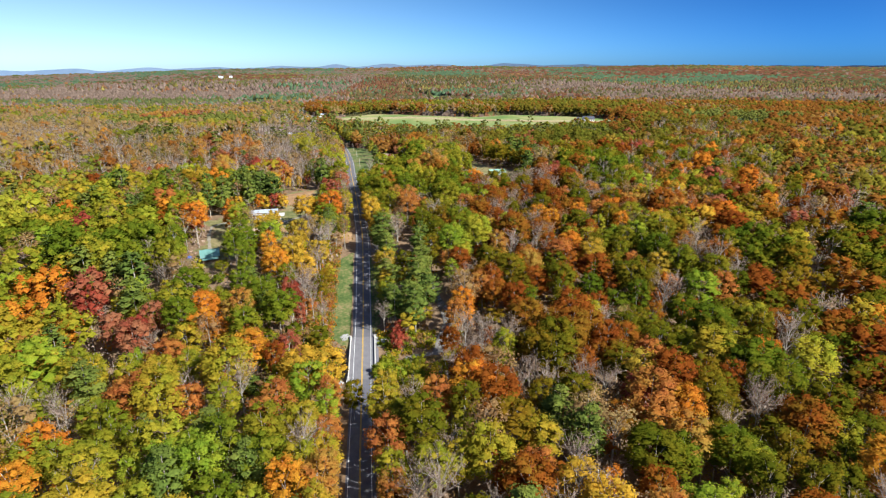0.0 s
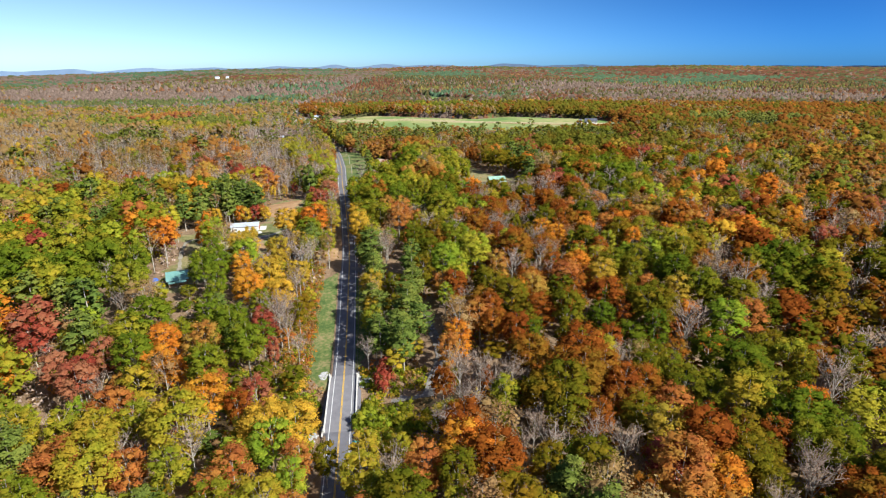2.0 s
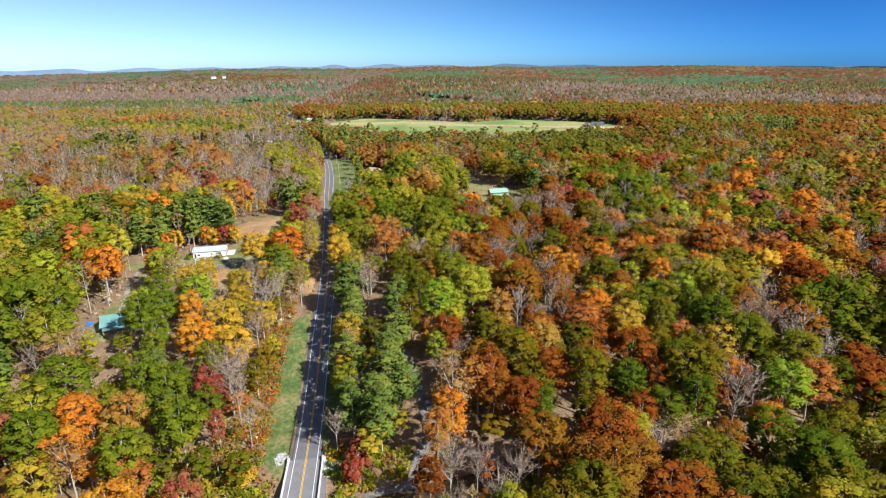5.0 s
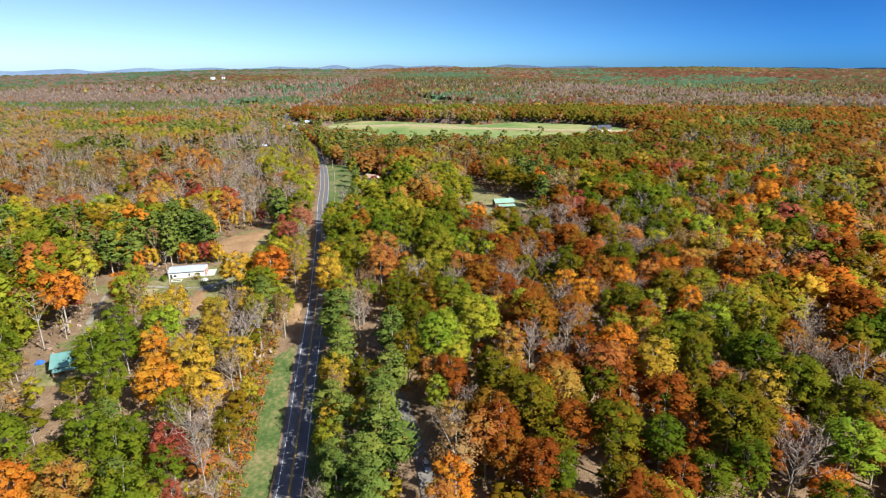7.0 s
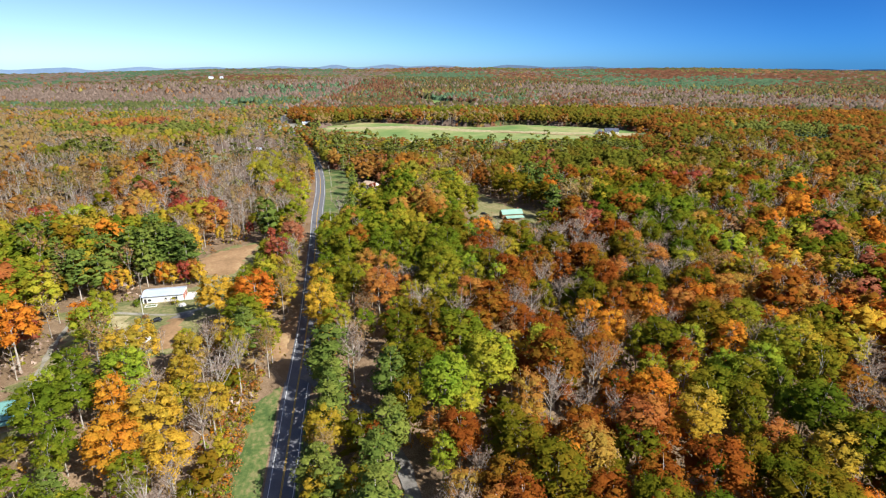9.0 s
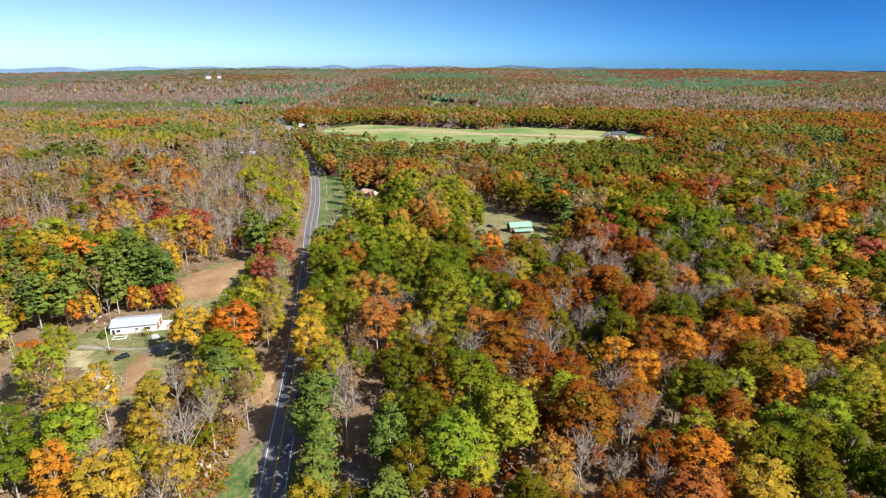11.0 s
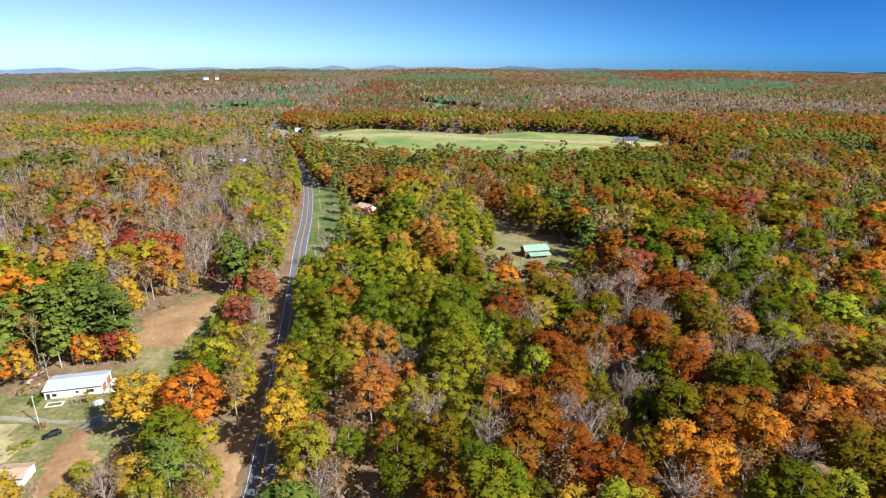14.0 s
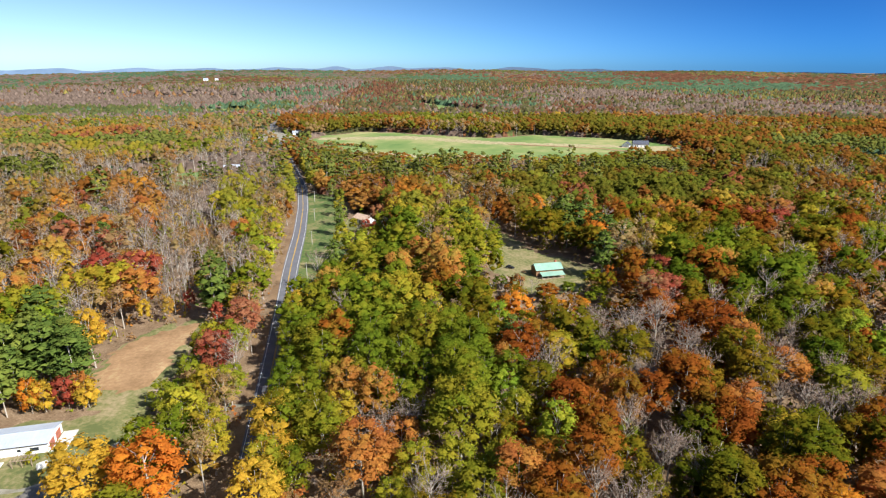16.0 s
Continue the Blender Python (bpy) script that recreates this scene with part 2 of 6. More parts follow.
def land(x, y):
    """Height of the ground without the creek."""
    x, y = np.asarray(x, dtype=float), np.asarray(y, dtype=float)
    z = 12.0 * step(228, 328, y) + 4.0 * step(320, 560, y)
    hill = step(-76, -108, x) * step(212, 278, y) * (1 - step(430, 600, y))
    z = z + (16.5 - z) * hill
    r = np.hypot(x, y - 100)
    away = step(500, 1500, r)
    z = z + away * (5 * np.sin(x / 260 + 1) + 4 * np.sin(y / 310 + x / 500))
    far = np.clip((r - 1250) / 3350, 0, 1.1)
    fall = 26 * step(0.22, 0.62, -x / np.maximum(r, 1)) + 9 * step(0.3, 0.62, x / np.maximum(r, 1))
    return z + (56 - fall) * far ** 1.35 + away * 8 * np.sin(x / 610 + y / 900) * np.clip(1.3 - far, 0, 1)


def ground_z(x, y):
    x, y = np.asarray(x, dtype=float), np.asarray(y, dtype=float)
    d = y - creek_y(x)
    return land(x, y) - 5.2 * np.exp(-(d / 8.5) ** 2)


def road_x(y):
    ys = [-400, 60, 110, 145, 169, 201, 234, 265, 293, 318, 350, 400, 460, 518, 585, 650, 711, 750, 800, 860, 960, 1100, 1260]
    xs = [30, -14.6, -22.1, -26.8, -29.8, -33.8, -38.0, -42.0, -45.7, -48.9, -54.2, -63.5, -75, -87, -99, -113, -128.5, -141, -159, -181, -219, -270, -320]
    y = np.asarray(y, dtype=float)
    return (np.interp(y - 12, ys, xs) + np.interp(y, ys, xs) * 2 + np.interp(y + 12, ys, xs)) / 4


def road_z(y):
    return land(road_x(y), y) + 0.35


def inside(poly, x, y):
    x, y = np.asarray(x, dtype=float), np.asarray(y, dtype=float)
    hit = np.zeros(x.shape, dtype=bool)
    for (x0, y0), (x1, y1) in zip(poly, poly[1:] + poly[:1]):
        if y0 != y1:
            hit ^= ((y0 > y) != (y1 > y)) & (x < (x1 - x0) * (y - y0) / (y1 - y0) + x0)
    return hit


# one ground sheet, fine near the road and coarse towards the horizon
def graded(lo, hi, near, step0, grow, cap=22.0, mid=1250.0):
    out, v, s = [0.0], 0.0, step0
    while v < hi:
        if v > near:
            s = min(s * grow, cap) if v < mid else s * grow
        v += s
        out.append(v)
    neg, v, s = [], 0.0, step0
    while v > lo:
        if -v > near:
            s = min(s * grow, cap) if -v < mid * 0.6 else s * grow
        v -= s
        neg.append(v)
    return np.array(neg[::-1] + out)


gx, gy = graded(-5200, 5200, 200, 6.0, 1.12), graded(-2200, 4700, 280, 4.0, 1.08) + 200
GX, GY = np.meshgrid(gx, gy)
GZ = ground_z(GX, GY)
n0, n1 = GX.shape
ids = np.arange(n0 * n1).reshape(n0, n1)
quads = np.stack([ids[:-1, :-1], ids[:-1, 1:], ids[1:, 1:], ids[1:, :-1]], -1).reshape(-1, 4)
ground = new("ground", mesh_of("ground", np.stack([GX, GY, GZ], -1).reshape(-1, 3), quads, [M_FLOOR], smooth=True))
tagged(ground, "brown leaf-littered woodland floor rising gently from a creek", "ground", kind="structure")


def sheet(name, poly, mat, label, category, lift=0.25, cell=4.0, rag=0.0):
    """A patch of open ground draped on the land, with a ragged rim that dips into the soil."""
    px, py = [p[0] for p in poly], [p[1] for p in poly]
    xs = np.arange(min(px) - cell, max(px) + 2 * cell, cell)
    ys = np.arange(min(py) - cell, max(py) + 2 * cell, cell)
    X, Y = np.meshgrid(xs, ys)
    JX = X + rag * np.sin(Y * 0.9 + X * 0.37) + rag * np.sin(X * 0.23 - Y * 0.31)
    JY = Y + rag * np.cos(X * 0.8 - Y * 0.41)
    keep = inside(poly, JX, JY)
    Z = ground_z(X, Y) + np.where(keep, lift, -0.3)
    i = np.arange(X.size).reshape(X.shape)
    q = np.stack([i[:-1, :-1], i[:-1, 1:], i[1:, 1:], i[1:, :-1]], -1).reshape(-1, 4)
    q = q[keep.ravel()[q].any(1)]
    used = np.unique(q)
    back = np.full(X.size, -1)
    back[used] = np.arange(len(used))
    V = np.stack([X.ravel(), Y.ravel(), Z.ravel()], -1)[used]
    return tagged(new(name, mesh_of(name, V, back[q], [mat], smooth=True)), label, category, kind="structure")


YARD = [(-165, 352), (-150, 366), (-138, 368), (-131, 382), (-114, 384), (-120, 398), (-129, 415), (-126, 442), (-111, 454), (-102, 453), (-99, 436),
        (-99, 412), (-97, 396), (-93, 378), (-94, 354), (-95, 338), (-98, 322), (-106, 314), (-119, 317), (-124, 330), (-126, 341), (-145, 343)]
TEAL_YARD = [(-150, 350), (-142, 322), (-139, 296), (-136, 280), (-131, 268), (-118, 270), (-113, 284), (-112, 300), (-120, 314), (-132, 320), (-140, 350)]
BARN_YARD = [(32, 588), (22, 560), (20, 520), (27, 497), (40, 488), (62, 489), (76, 500), (76, 524), (60, 540), (48, 547), (42, 570)]
FIELD = [(-200, 1035), (-186, 1075), (-138, 1126), (-80, 1110), (-30, 1082), (60, 1046), (122, 1084), (237, 1044), (300, 985), (305, 945), (262, 905), (225, 868), (175, 850), (60, 838), (-60, 848), (-115, 880), (-172, 950), (-200, 990)]
BROWN = [(-69, 350), (-62, 357), (-58, 345), (-55, 326), (-62, 321), (-68, 336)]
LOT = [(-24, 203), (-18, 214), (-7, 218), (-4, 232), (-4, 250), (-9, 264), (-13, 284), (-10, 285), (-4, 266), (2, 256), (4, 245), (3.5, 228), (4, 210), (-3, 203), (-16, 200)]
HOUSE_YARD = [(-78, 604), (-70, 626), (-52, 628), (-46, 606), (-52, 592), (-68, 590)]
SCRUB = [(-29, 170), (-3, 174), (2, 200), (-29, 206)]
# stretches of low young growth, where the taller woods stand back
THICKETS = [
    [(-130, 268), (-112, 271), (-96, 246), (-113, 238)],
    [(-118, 350), (-100, 352), (-84, 340), (-82, 318), (-96, 308), (-112, 312)],
    [(-74, 176), (-42, 170), (-42, 226), (-56, 226), (-74, 208)],
    [(-28, 156), (0, 158), (5, 198), (-4, 202), (-28, 200)],
    [(12, 438), (70, 438), (84, 506), (10, 506)],
    [(-99, 380), (-84, 378), (-84, 425), (-96, 445), (-99, 410)],
    [(-76, 548), (-40, 552), (-42, 604), (-74, 604)],
    [(-240, 730), (-185, 730), (-200, 797), (-240, 797)],
    [(-240, 1000), (-205, 1000), (-212, 1085), (-250, 1085)],
    [(205, 880), (280, 870), (300, 905), (215, 910)],
]
FIELDS = {
    "field_left": [(-291, 1048), (-290, 1101), (-293, 1179), (-326, 1324), (-318, 1323), (-275, 1145), (-235, 1085), (-203, 1039), (-194, 999), (-231, 1005), (-262, 996)],
    "field_far": [(-617, 1619), (-552, 1647), (-491, 1623), (-452, 1510), (-490, 1450), (-575, 1500)],
    "field_right": [(442, 878), (463, 905), (500, 880), (500, 820), (449, 800), (425, 810)],
    "glade": [(-302, 751), (-307, 773), (-288, 784), (-254, 720), (-256, 690), (-285, 700)],
    "glade_east": [(-271, 791), (-250, 791), (-224, 727), (-228, 706), (-245, 716)],
    "glade_back": [(-106, 1718), (-70, 1735), (-7, 1634), (60, 1485), (48, 1420), (-25, 1490), (-85, 1600)],
}


def open_ground(x, y):
    """True where no tree may stand."""
    x, y = np.asarray(x, dtype=float), np.asarray(y, dtype=float)
    d = x - road_x(y)
    left = 7.5 + 3.0 * step(160, 172, y) * (1 - step(222, 236, y)) + 9.0 * step(222, 236, y) * (1 - step(296, 312, y)) + 1.0 * step(395, 430, y) * (1 - step(640, 700, y))
    right = 7.5 - 2.2 * step(312, 322, y) * (1 - step(450, 470, y)) + 4.0 * step(158, 172, y) * (1 - step(222, 236, y)) + 3.5 * step(222, 236, y) * (1 - step(255, 270, y)) + 24.0 * step(485, 510, y) * (1 - step(670, 700, y))
    left, right = np.where(y > 745, 4.3, left), np.where(y > 745, 4.3, right)
    out = (d > -left) & (d < right) & (y < 1400)
    out |= np.abs(y - creek_y(x)) < np.where(x < -36, 5.0, 4.0)
    for p in (YARD, TEAL_YARD, BARN_YARD, FIELD, BROWN, LOT, SCRUB, HOUSE_YARD, *FIELDS.values()):
        out |= inside(p, x, y)
    return out


# ---------------------------------------------------------------- road, lines and bridge
def ribbon(name, y0, y1, off0, off1, lift, mat, dy=2.0, drop=0.0):
    ys = np.arange(y0, y1 + dy, dy)
    cx, cz = road_x(ys), road_z(ys)
    tx = np.gradient(cx, ys)
    nx, ny = 1 / np.hypot(1, tx), -tx / np.hypot(1, tx)
    rows = []
    offs = [off0 - drop, off0, off1, off1 + drop] if drop else [off0, off1]
    for k, o in enumerate(offs):
        zz = cz + lift - (1.4 if drop and k in (0, 3) else 0)
        rows.append(np.stack([cx + o * nx, ys + o * ny, zz], -1))
    V = np.stack(rows, 1).reshape(-1, 3)
    k = len(offs)
    F = [(i * k + j, i * k + j + 1, (i + 1) * k + j + 1, (i + 1) * k + j) for i in range(len(ys) - 1) for j in range(k - 1)]
    return new(name, mesh_of(name, V, F, [mat], smooth=False))


BR0, BR1 = 186.5, 221.5                  # the bridge's ends
road = ribbon("road", -300, 1300, -4.1, 4.1, 0.0, M_ASPHALT, drop=2.6)
tagged(road, "two-lane grey asphalt road through autumn woods", "road", kind="structure")
for o, m, n in ((-3.45, M_WHITE, "edge_line"), (3.45, M_WHITE, "edge_line"), (-0.16, M_YELLOW, "centre_line"), (0.16, M_YELLOW, "centre_line")):
    ob = ribbon(n, -100, 1300, o - 0.085, o + 0.085, 0.03, m)
    ob.parent = road

# ---------------------------------------------------------------- open ground
sheet("lawn", YARD, M_YARD, "patchy green lawn round a white workshop", "lawn", rag=1.2, cell=2.5)
sheet("lawn", TEAL_YARD, M_YARD, "dry grass yard beside a teal-roofed house", "lawn", rag=1.2, cell=2.5)
sheet("lawn", HOUSE_YARD, M_YARD, "leaf-strewn yard round a tan-roofed house", "lawn", rag=1.2, cell=2.5)
sheet("lawn", BARN_YARD, M_YARD, "mown lawn in a woodland clearing", "lawn", rag=1.5, cell=3.0)
sheet("hay_field", FIELD, M_HAY, "large pale green and straw-coloured hay field", "field", lift=0.6, cell=9.0, rag=3)
sheet("hay_strip", [(-190, 1052), (-60, 1072), (60, 1014), (200, 984), (292, 962), (288, 944), (180, 962), (50, 984), (-60, 1034), (-192, 1026)], M_STRAW, "pale straw-coloured mown strip across the hay field", "field", lift=0.8, cell=6.0, rag=2.0)
sheet("hay_strip", [(-110, 925), (-40, 905), (60, 900), (60, 880), (-50, 882), (-112, 902)], M_STRAW, "pale straw-coloured mown strip across the hay field", "field", lift=0.8, cell=6.0, rag=2.0)
sheet("bare_earth", [(-113, 350), (-106, 351), (-97, 336), (-99, 324), (-106, 320), (-110, 334)], M_DIRT, "tan bare earth bank below the lawn", "soil", lift=0.34, rag=1.0, cell=2.0)
sheet("bare_earth", BROWN, M_DIRT, "brown bare earth clearing beside the road", "soil", rag=1.2, cell=2.5)
for key, poly in FIELDS.items():
    sheet("meadow", poly, M_DRIVE if key in ("field_left", "glade") else M_HAY, "pale grass opening among the woods", "field", lift=0.6, cell=9.0, rag=3)
sheet("dry_grass", [(-142, 353), (-129, 352), (-125, 345), (-120, 338), (-122, 331), (-127, 340), (-145, 343)], M_STRAW, "pale dry cut grass beside the driveway", "lawn", lift=0.36, cell=2.0, rag=0.7)
sheet("tilled_field", [(-121, 399), (-129, 420), (-128, 432), (-122, 441), (-111, 450), (-105, 451), (-103, 438), (-104, 426), (-102, 412), (-103, 400), (-111, 397)], M_DIRT, "brown tilled strip of earth", "field", lift=0.4, cell=2.5, rag=0.8)


def verge(name, y0, y1, off0, off1, mat, label, lift=0.12):
    """A strip along the road whose outer edge frays into the ground."""
    ys = np.arange(y0, y1 + 1.2, 1.2)
    k = 7
    V, F = [], []
    for i, yy in enumerate(ys):
        taper = min(1.0, (i + 1) / 9, (len(ys) - i) / 9)
        fray = 0.7 * math.sin(yy * 0.23) + 0.6 * math.sin(yy * 0.61 + 1) + 0.5 * math.sin(yy * 1.7) + 0.35 * math.sin(yy * 3.9)
        for j in range(k):
            u = j / (k - 1)
            o = off0 + (off1 - off0) * u * taper + fray * u * u
            x = float(road_x(yy)) + o
            V.append((x, yy, float(ground_z(x, yy)) + lift * (1 - u ** 3) - 0.03 * u + 0.05 * math.sin(yy * 2.7 + j * 2.1) * u))
    for i in range(len(ys) - 1):
        for j in range(k - 1):
            F.append((i * k + j, i * k + j + 1, (i + 1) * k + j + 1, (i + 1) * k + j))
    return tagged(new(name, mesh_of(name, V, F, [mat], smooth=True)), label, "verge", kind="structure")


verge("grass_verge", 212, 306, -5.6, -15.5, M_GRASS, "green mown grass verge along the road", 0.3)
verge("grass_verge", 226, 300, 4.0, 8.5, M_GRASS, "narrow grass verge under roadside pines", 0.3)
verge("grass_verge", 306, 420, -4.0, -8.0, M_LEAFY, "verge covered with fallen brown leaves", 0.3)
verge("grass_verge", 420, 690, -4.0, -7.5, M_LEAFY, "verge covered with fallen russet leaves", 0.3)
verge("grass_verge", 480, 700, 4.0, 31.0, M_GRASS, "wide mown roadside lawn with tree shadows", 0.3)
verge("grass_verge", 110, 188, -4.0, -7.0, M_LEAFY, "verge covered with fallen leaves", 0.3)

# ---------------------------------------------------------------- trees
OCT_V = np.array([(1, 0, 0), (-1, 0, 0), (0, 1, 0), (0, -1, 0), (0, 0, 1), (0, 0, -1)], dtype=float)
OCT_T = np.array([(0, 2, 4), (2, 1, 4), (1, 3, 4), (3, 0, 4), (2, 0, 5), (1, 2, 5), (3, 1, 5), (0, 3, 5)])


class Heap:
    """Triangles of one prototype, gathered piece by piece; slot 0 leaves, slot 1 bark."""

    def __init__(self):
        self.V, self.T, self.M, self.N, self.n = [], [], [], [], 0

    def add(self, V, T, slot, N=None):
        V, T = np.asarray(V, dtype=float), np.asarray(T, dtype=int)
        if N is None:
            F = np.cross(V[T[:, 1]] - V[T[:, 0]], V[T[:, 2]] - V[T[:, 0]])
            N = np.zeros(V.shape)
            for k in range(3):
                np.add.at(N, T[:, k], F)
        self.V.append(V)
        self.N.append(unit(np.asarray(N, dtype=float)))
        self.T.append(T + self.n)
        self.M.append(np.full(len(T), slot))
        self.n += len(V)

    def arrays(self):
        return np.concatenate(self.V), np.concatenate(self.T), np.concatenate(self.M), np.concatenate(self.N)


UP = np.array([0.0, 0.0, 0.4])        # leaves turn a little towards the sky


def unit(A):
    return A / (np.linalg.norm(A, axis=-1, keepdims=True) + 1e-9)


def leaf_cards(rng, C, N, size, stretch=1.0, loose=0.6):
    """Small leaf clumps, one triangle each, at C and facing about N."""
    n = len(C)
    F = unit(N + rng.normal(0, loose, (n, 3)))
    A = unit(np.cross(F, rng.normal(0, 1, (n, 3))))
    B = np.cross(F, A)
    s = size * rng.uniform(0.55, 1.4, n)[:, None]
    V = np.stack([C - A * s * 0.55 * stretch - B * s * 0.35, C + A * s * 0.55 * stretch - B * s * rng.uniform(0.1, 0.5, (n, 1)), C + B * s * 0.7 + A * s * rng.uniform(-0.4, 0.4, (n, 1))], 1).reshape(-1, 3)
    return V, np.arange(n * 3).reshape(-1, 3)


def set_leaves(h, rng, C, N, size, stretch=1.0, loose=0.6, soft=0.26):
    """Leaf cards that take the light as the bough's rounded surface does."""
    V, T = leaf_cards(rng, C, N, size, stretch, loose)
    L = unit(N + rng.normal(0, soft, N.shape))
    F = np.cross(V[1::3] - V[0::3], V[2::3] - V[0::3])
    flip = (F * L).sum(1) < 0
    T[flip] = T[flip][:, ::-1]
    h.add(V, T, 0, np.repeat(L, 3, axis=0))


def tube(p, q, r0, r1, sides=5):
    p, q = np.array(p, dtype=float), np.array(q, dtype=float)
    d = (q - p) / np.linalg.norm(q - p)
    a = np.cross(d, [0.3, 0.9, 0.1] if abs(d[2]) > 0.9 else [0, 0, 1])
    a /= np.linalg.norm(a)
    b = np.cross(d, a)
    w = np.arange(sides) * 2 * np.pi / sides
    ring = np.cos(w)[:, None] * a + np.sin(w)[:, None] * b
    V = np.concatenate([p + ring * r0, q + ring * r1])
    T = []
    for i in range(sides):
        j = (i + 1) % sides
        T += [(i, j, sides + j), (i, sides + j, sides + i)]
    return V, T


def woody(h, rng, height, spread, base, limbs, thick=0.28, slot=1, sides=5):
    """A tapered trunk and rising limbs; returns the limb ends."""
    lean = rng.normal(0, 0.25, 2)
    top = np.array([lean[0], lean[1], height * 0.86])
    mid = np.array([lean[0] * 0.4, lean[1] * 0.4, base])
    h.add(*tube((0, 0, -0.6), mid, thick * 1.25, thick * 0.8, sides), slot)
    h.add(*tube(mid, top, thick * 0.8, thick * 0.15, sides), slot)
    ends = []
    for i in range(limbs):
        u = rng.uniform(0.0, 0.8)
        p = mid + (top - mid) * u
        a = i * 2.4 + rng.uniform(-0.4, 0.4)
        reach = spread * rng.uniform(0.5, 0.9) * (1 - 0.45 * u)
        q = p + np.array([math.cos(a) * reach, math.sin(a) * reach, (height - p[2]) * rng.uniform(0.35, 0.8)])
        h.add(*tube(p, q, thick * 0.42, thick * 0.08, max(3, sides - 2)), slot)
        ends.append((p, q))
    return ends


def broadleaf(seed, height, radius, lobes, leaves, size, base=0.38, core=0.84, bark=True, thin=0.0, lowest=-0.62):
    """A dome of uneven billows, each set with leaf clumps."""
    rng, h = np.random.default_rng(seed), Heap()
    if bark:
        woody(h, rng, height, radius, height * base, 8 if thin else 5)
    zc, rz = height * (1 + base) / 2, height * (1 - base) / 2
    L = []
    for i in range(lobes):
        u = (i + 0.5) / lobes
        cz = lowest + (0.9 - lowest) * u
        rad = math.sqrt(max(0.05, 1 - min(cz * cz, 0.95)))
        a = i * 2.39996 + rng.uniform(-0.5, 0.5)
        k = rng.uniform(0.52, 0.82)
        c = np.array([math.cos(a) * rad * k * radius, math.sin(a) * rad * k * radius, zc + cz * rz * rng.uniform(0.64, 0.82) + rng.normal(0, 0.35)])
        L.append((c, radius * rng.uniform(0.33, 0.52) * (13 / max(lobes, 9)) ** 0.4))
    centre = np.array([0, 0, zc - rz * 0.5])
    CV, CT = OCT_V, OCT_T
    for c, r in L:
        V = CV * r * core * rng.uniform(0.72, 1.16, (len(CV), 1)) * [1, 1, 0.9] + c
        if rng.uniform() >= thin:
            h.add(V, CT, 0, unit(0.4 * CV + 0.4 * unit(V - centre) + UP))
    weight = np.array([r * r for _, r in L])
    per = np.maximum(2, (leaves * weight / weight.sum()).astype(int))
    for (c, r), n in zip(L, per):
        D = unit(rng.normal(0, 1, (int(n * 1.7) + 1, 3)))
        out = unit(c - centre)
        D = D[np.argsort(-(D @ out) - 0.6 * D[:, 2] + rng.normal(0, 0.25, len(D)))][:n]
        C = c + D * r * rng.uniform(0.25 if thin else 0.72, 1.28, (len(D), 1)) * [1, 1, 0.9]
        set_leaves(h, rng, C, unit(0.4 * D + 0.4 * unit(C - centre) + UP), size)
    return h.arrays()


def pine(seed, height, radius, leaves, size, bark=True):
    """A loose rounded pine: flat tufts of needles along the branches."""
    rng, h = np.random.default_rng(seed), Heap()
    if bark:
        h.add(*tube((0, 0, -0.6), (0, 0, height * 0.55), 0.26, 0.18), 1)
        h.add(*tube((0, 0, height * 0.55), (0, 0, height * 0.95), 0.18, 0.05), 1)
    tiers = 9 if leaves >= 300 else 5
    per = max(2, leaves // (tiers * 4))
    axis = np.array([0, 0, height * 0.5])
    for i in range(tiers):
        u = i / (tiers - 1)
        z = height * (0.34 + 0.62 * u)
        rr = radius * math.sqrt(max(0.05, 1 - ((u - 0.3) / 0.76) ** 2)) * rng.uniform(0.7, 1.12)
        for k in range(4):
            a = i * 1.1 + k * 1.57 + rng.uniform(-0.5, 0.5)
            q = rng.uniform(0.45, 0.85)
            c = np.array([math.cos(a) * rr * q, math.sin(a) * rr * q, z + rng.normal(0, 0.6)])
            r = rr * rng.uniform(0.36, 0.54) + 0.4
            if leaves >= 300 or k < 2:
                V = OCT_V * r * 0.78 * [1, 1, 0.6] * rng.uniform(0.8, 1.1, (len(OCT_V), 1)) + c
                h.add(V, OCT_T, 0, unit(0.4 * OCT_V + 0.5 * unit(V - axis) + UP))
            D = unit(rng.normal(0, 1, (per, 3)) + [math.cos(a) * 0.5, math.sin(a) * 0.5, 0.5])
            C = c + D * r * [1, 1, 0.65]
            set_leaves(h, rng, C, unit(0.4 * D + 0.5 * unit(C - axis) + UP), size, 1.5)
    return h.arrays()


def slivers(h, rng, P, Q, w, centre):
    """Thin tapering twigs from P to Q."""
    A = unit(np.cross(Q - P, rng.normal(0, 1, P.shape)))
    V = np.stack([P - A * w, P + A * w, Q], 1).reshape(-1, 3)
    T = np.arange(len(V)).reshape(-1, 3)
    L = unit(unit(Q - centre) + rng.normal(0, 0.5, P.shape))
    F = np.cross(V[1::3] - V[0::3], V[2::3] - V[0::3])
    flip = (F * L).sum(1) < 0
    T[flip] = T[flip][:, ::-1]
    h.add(V, T, 0, np.repeat(L, 3, axis=0))


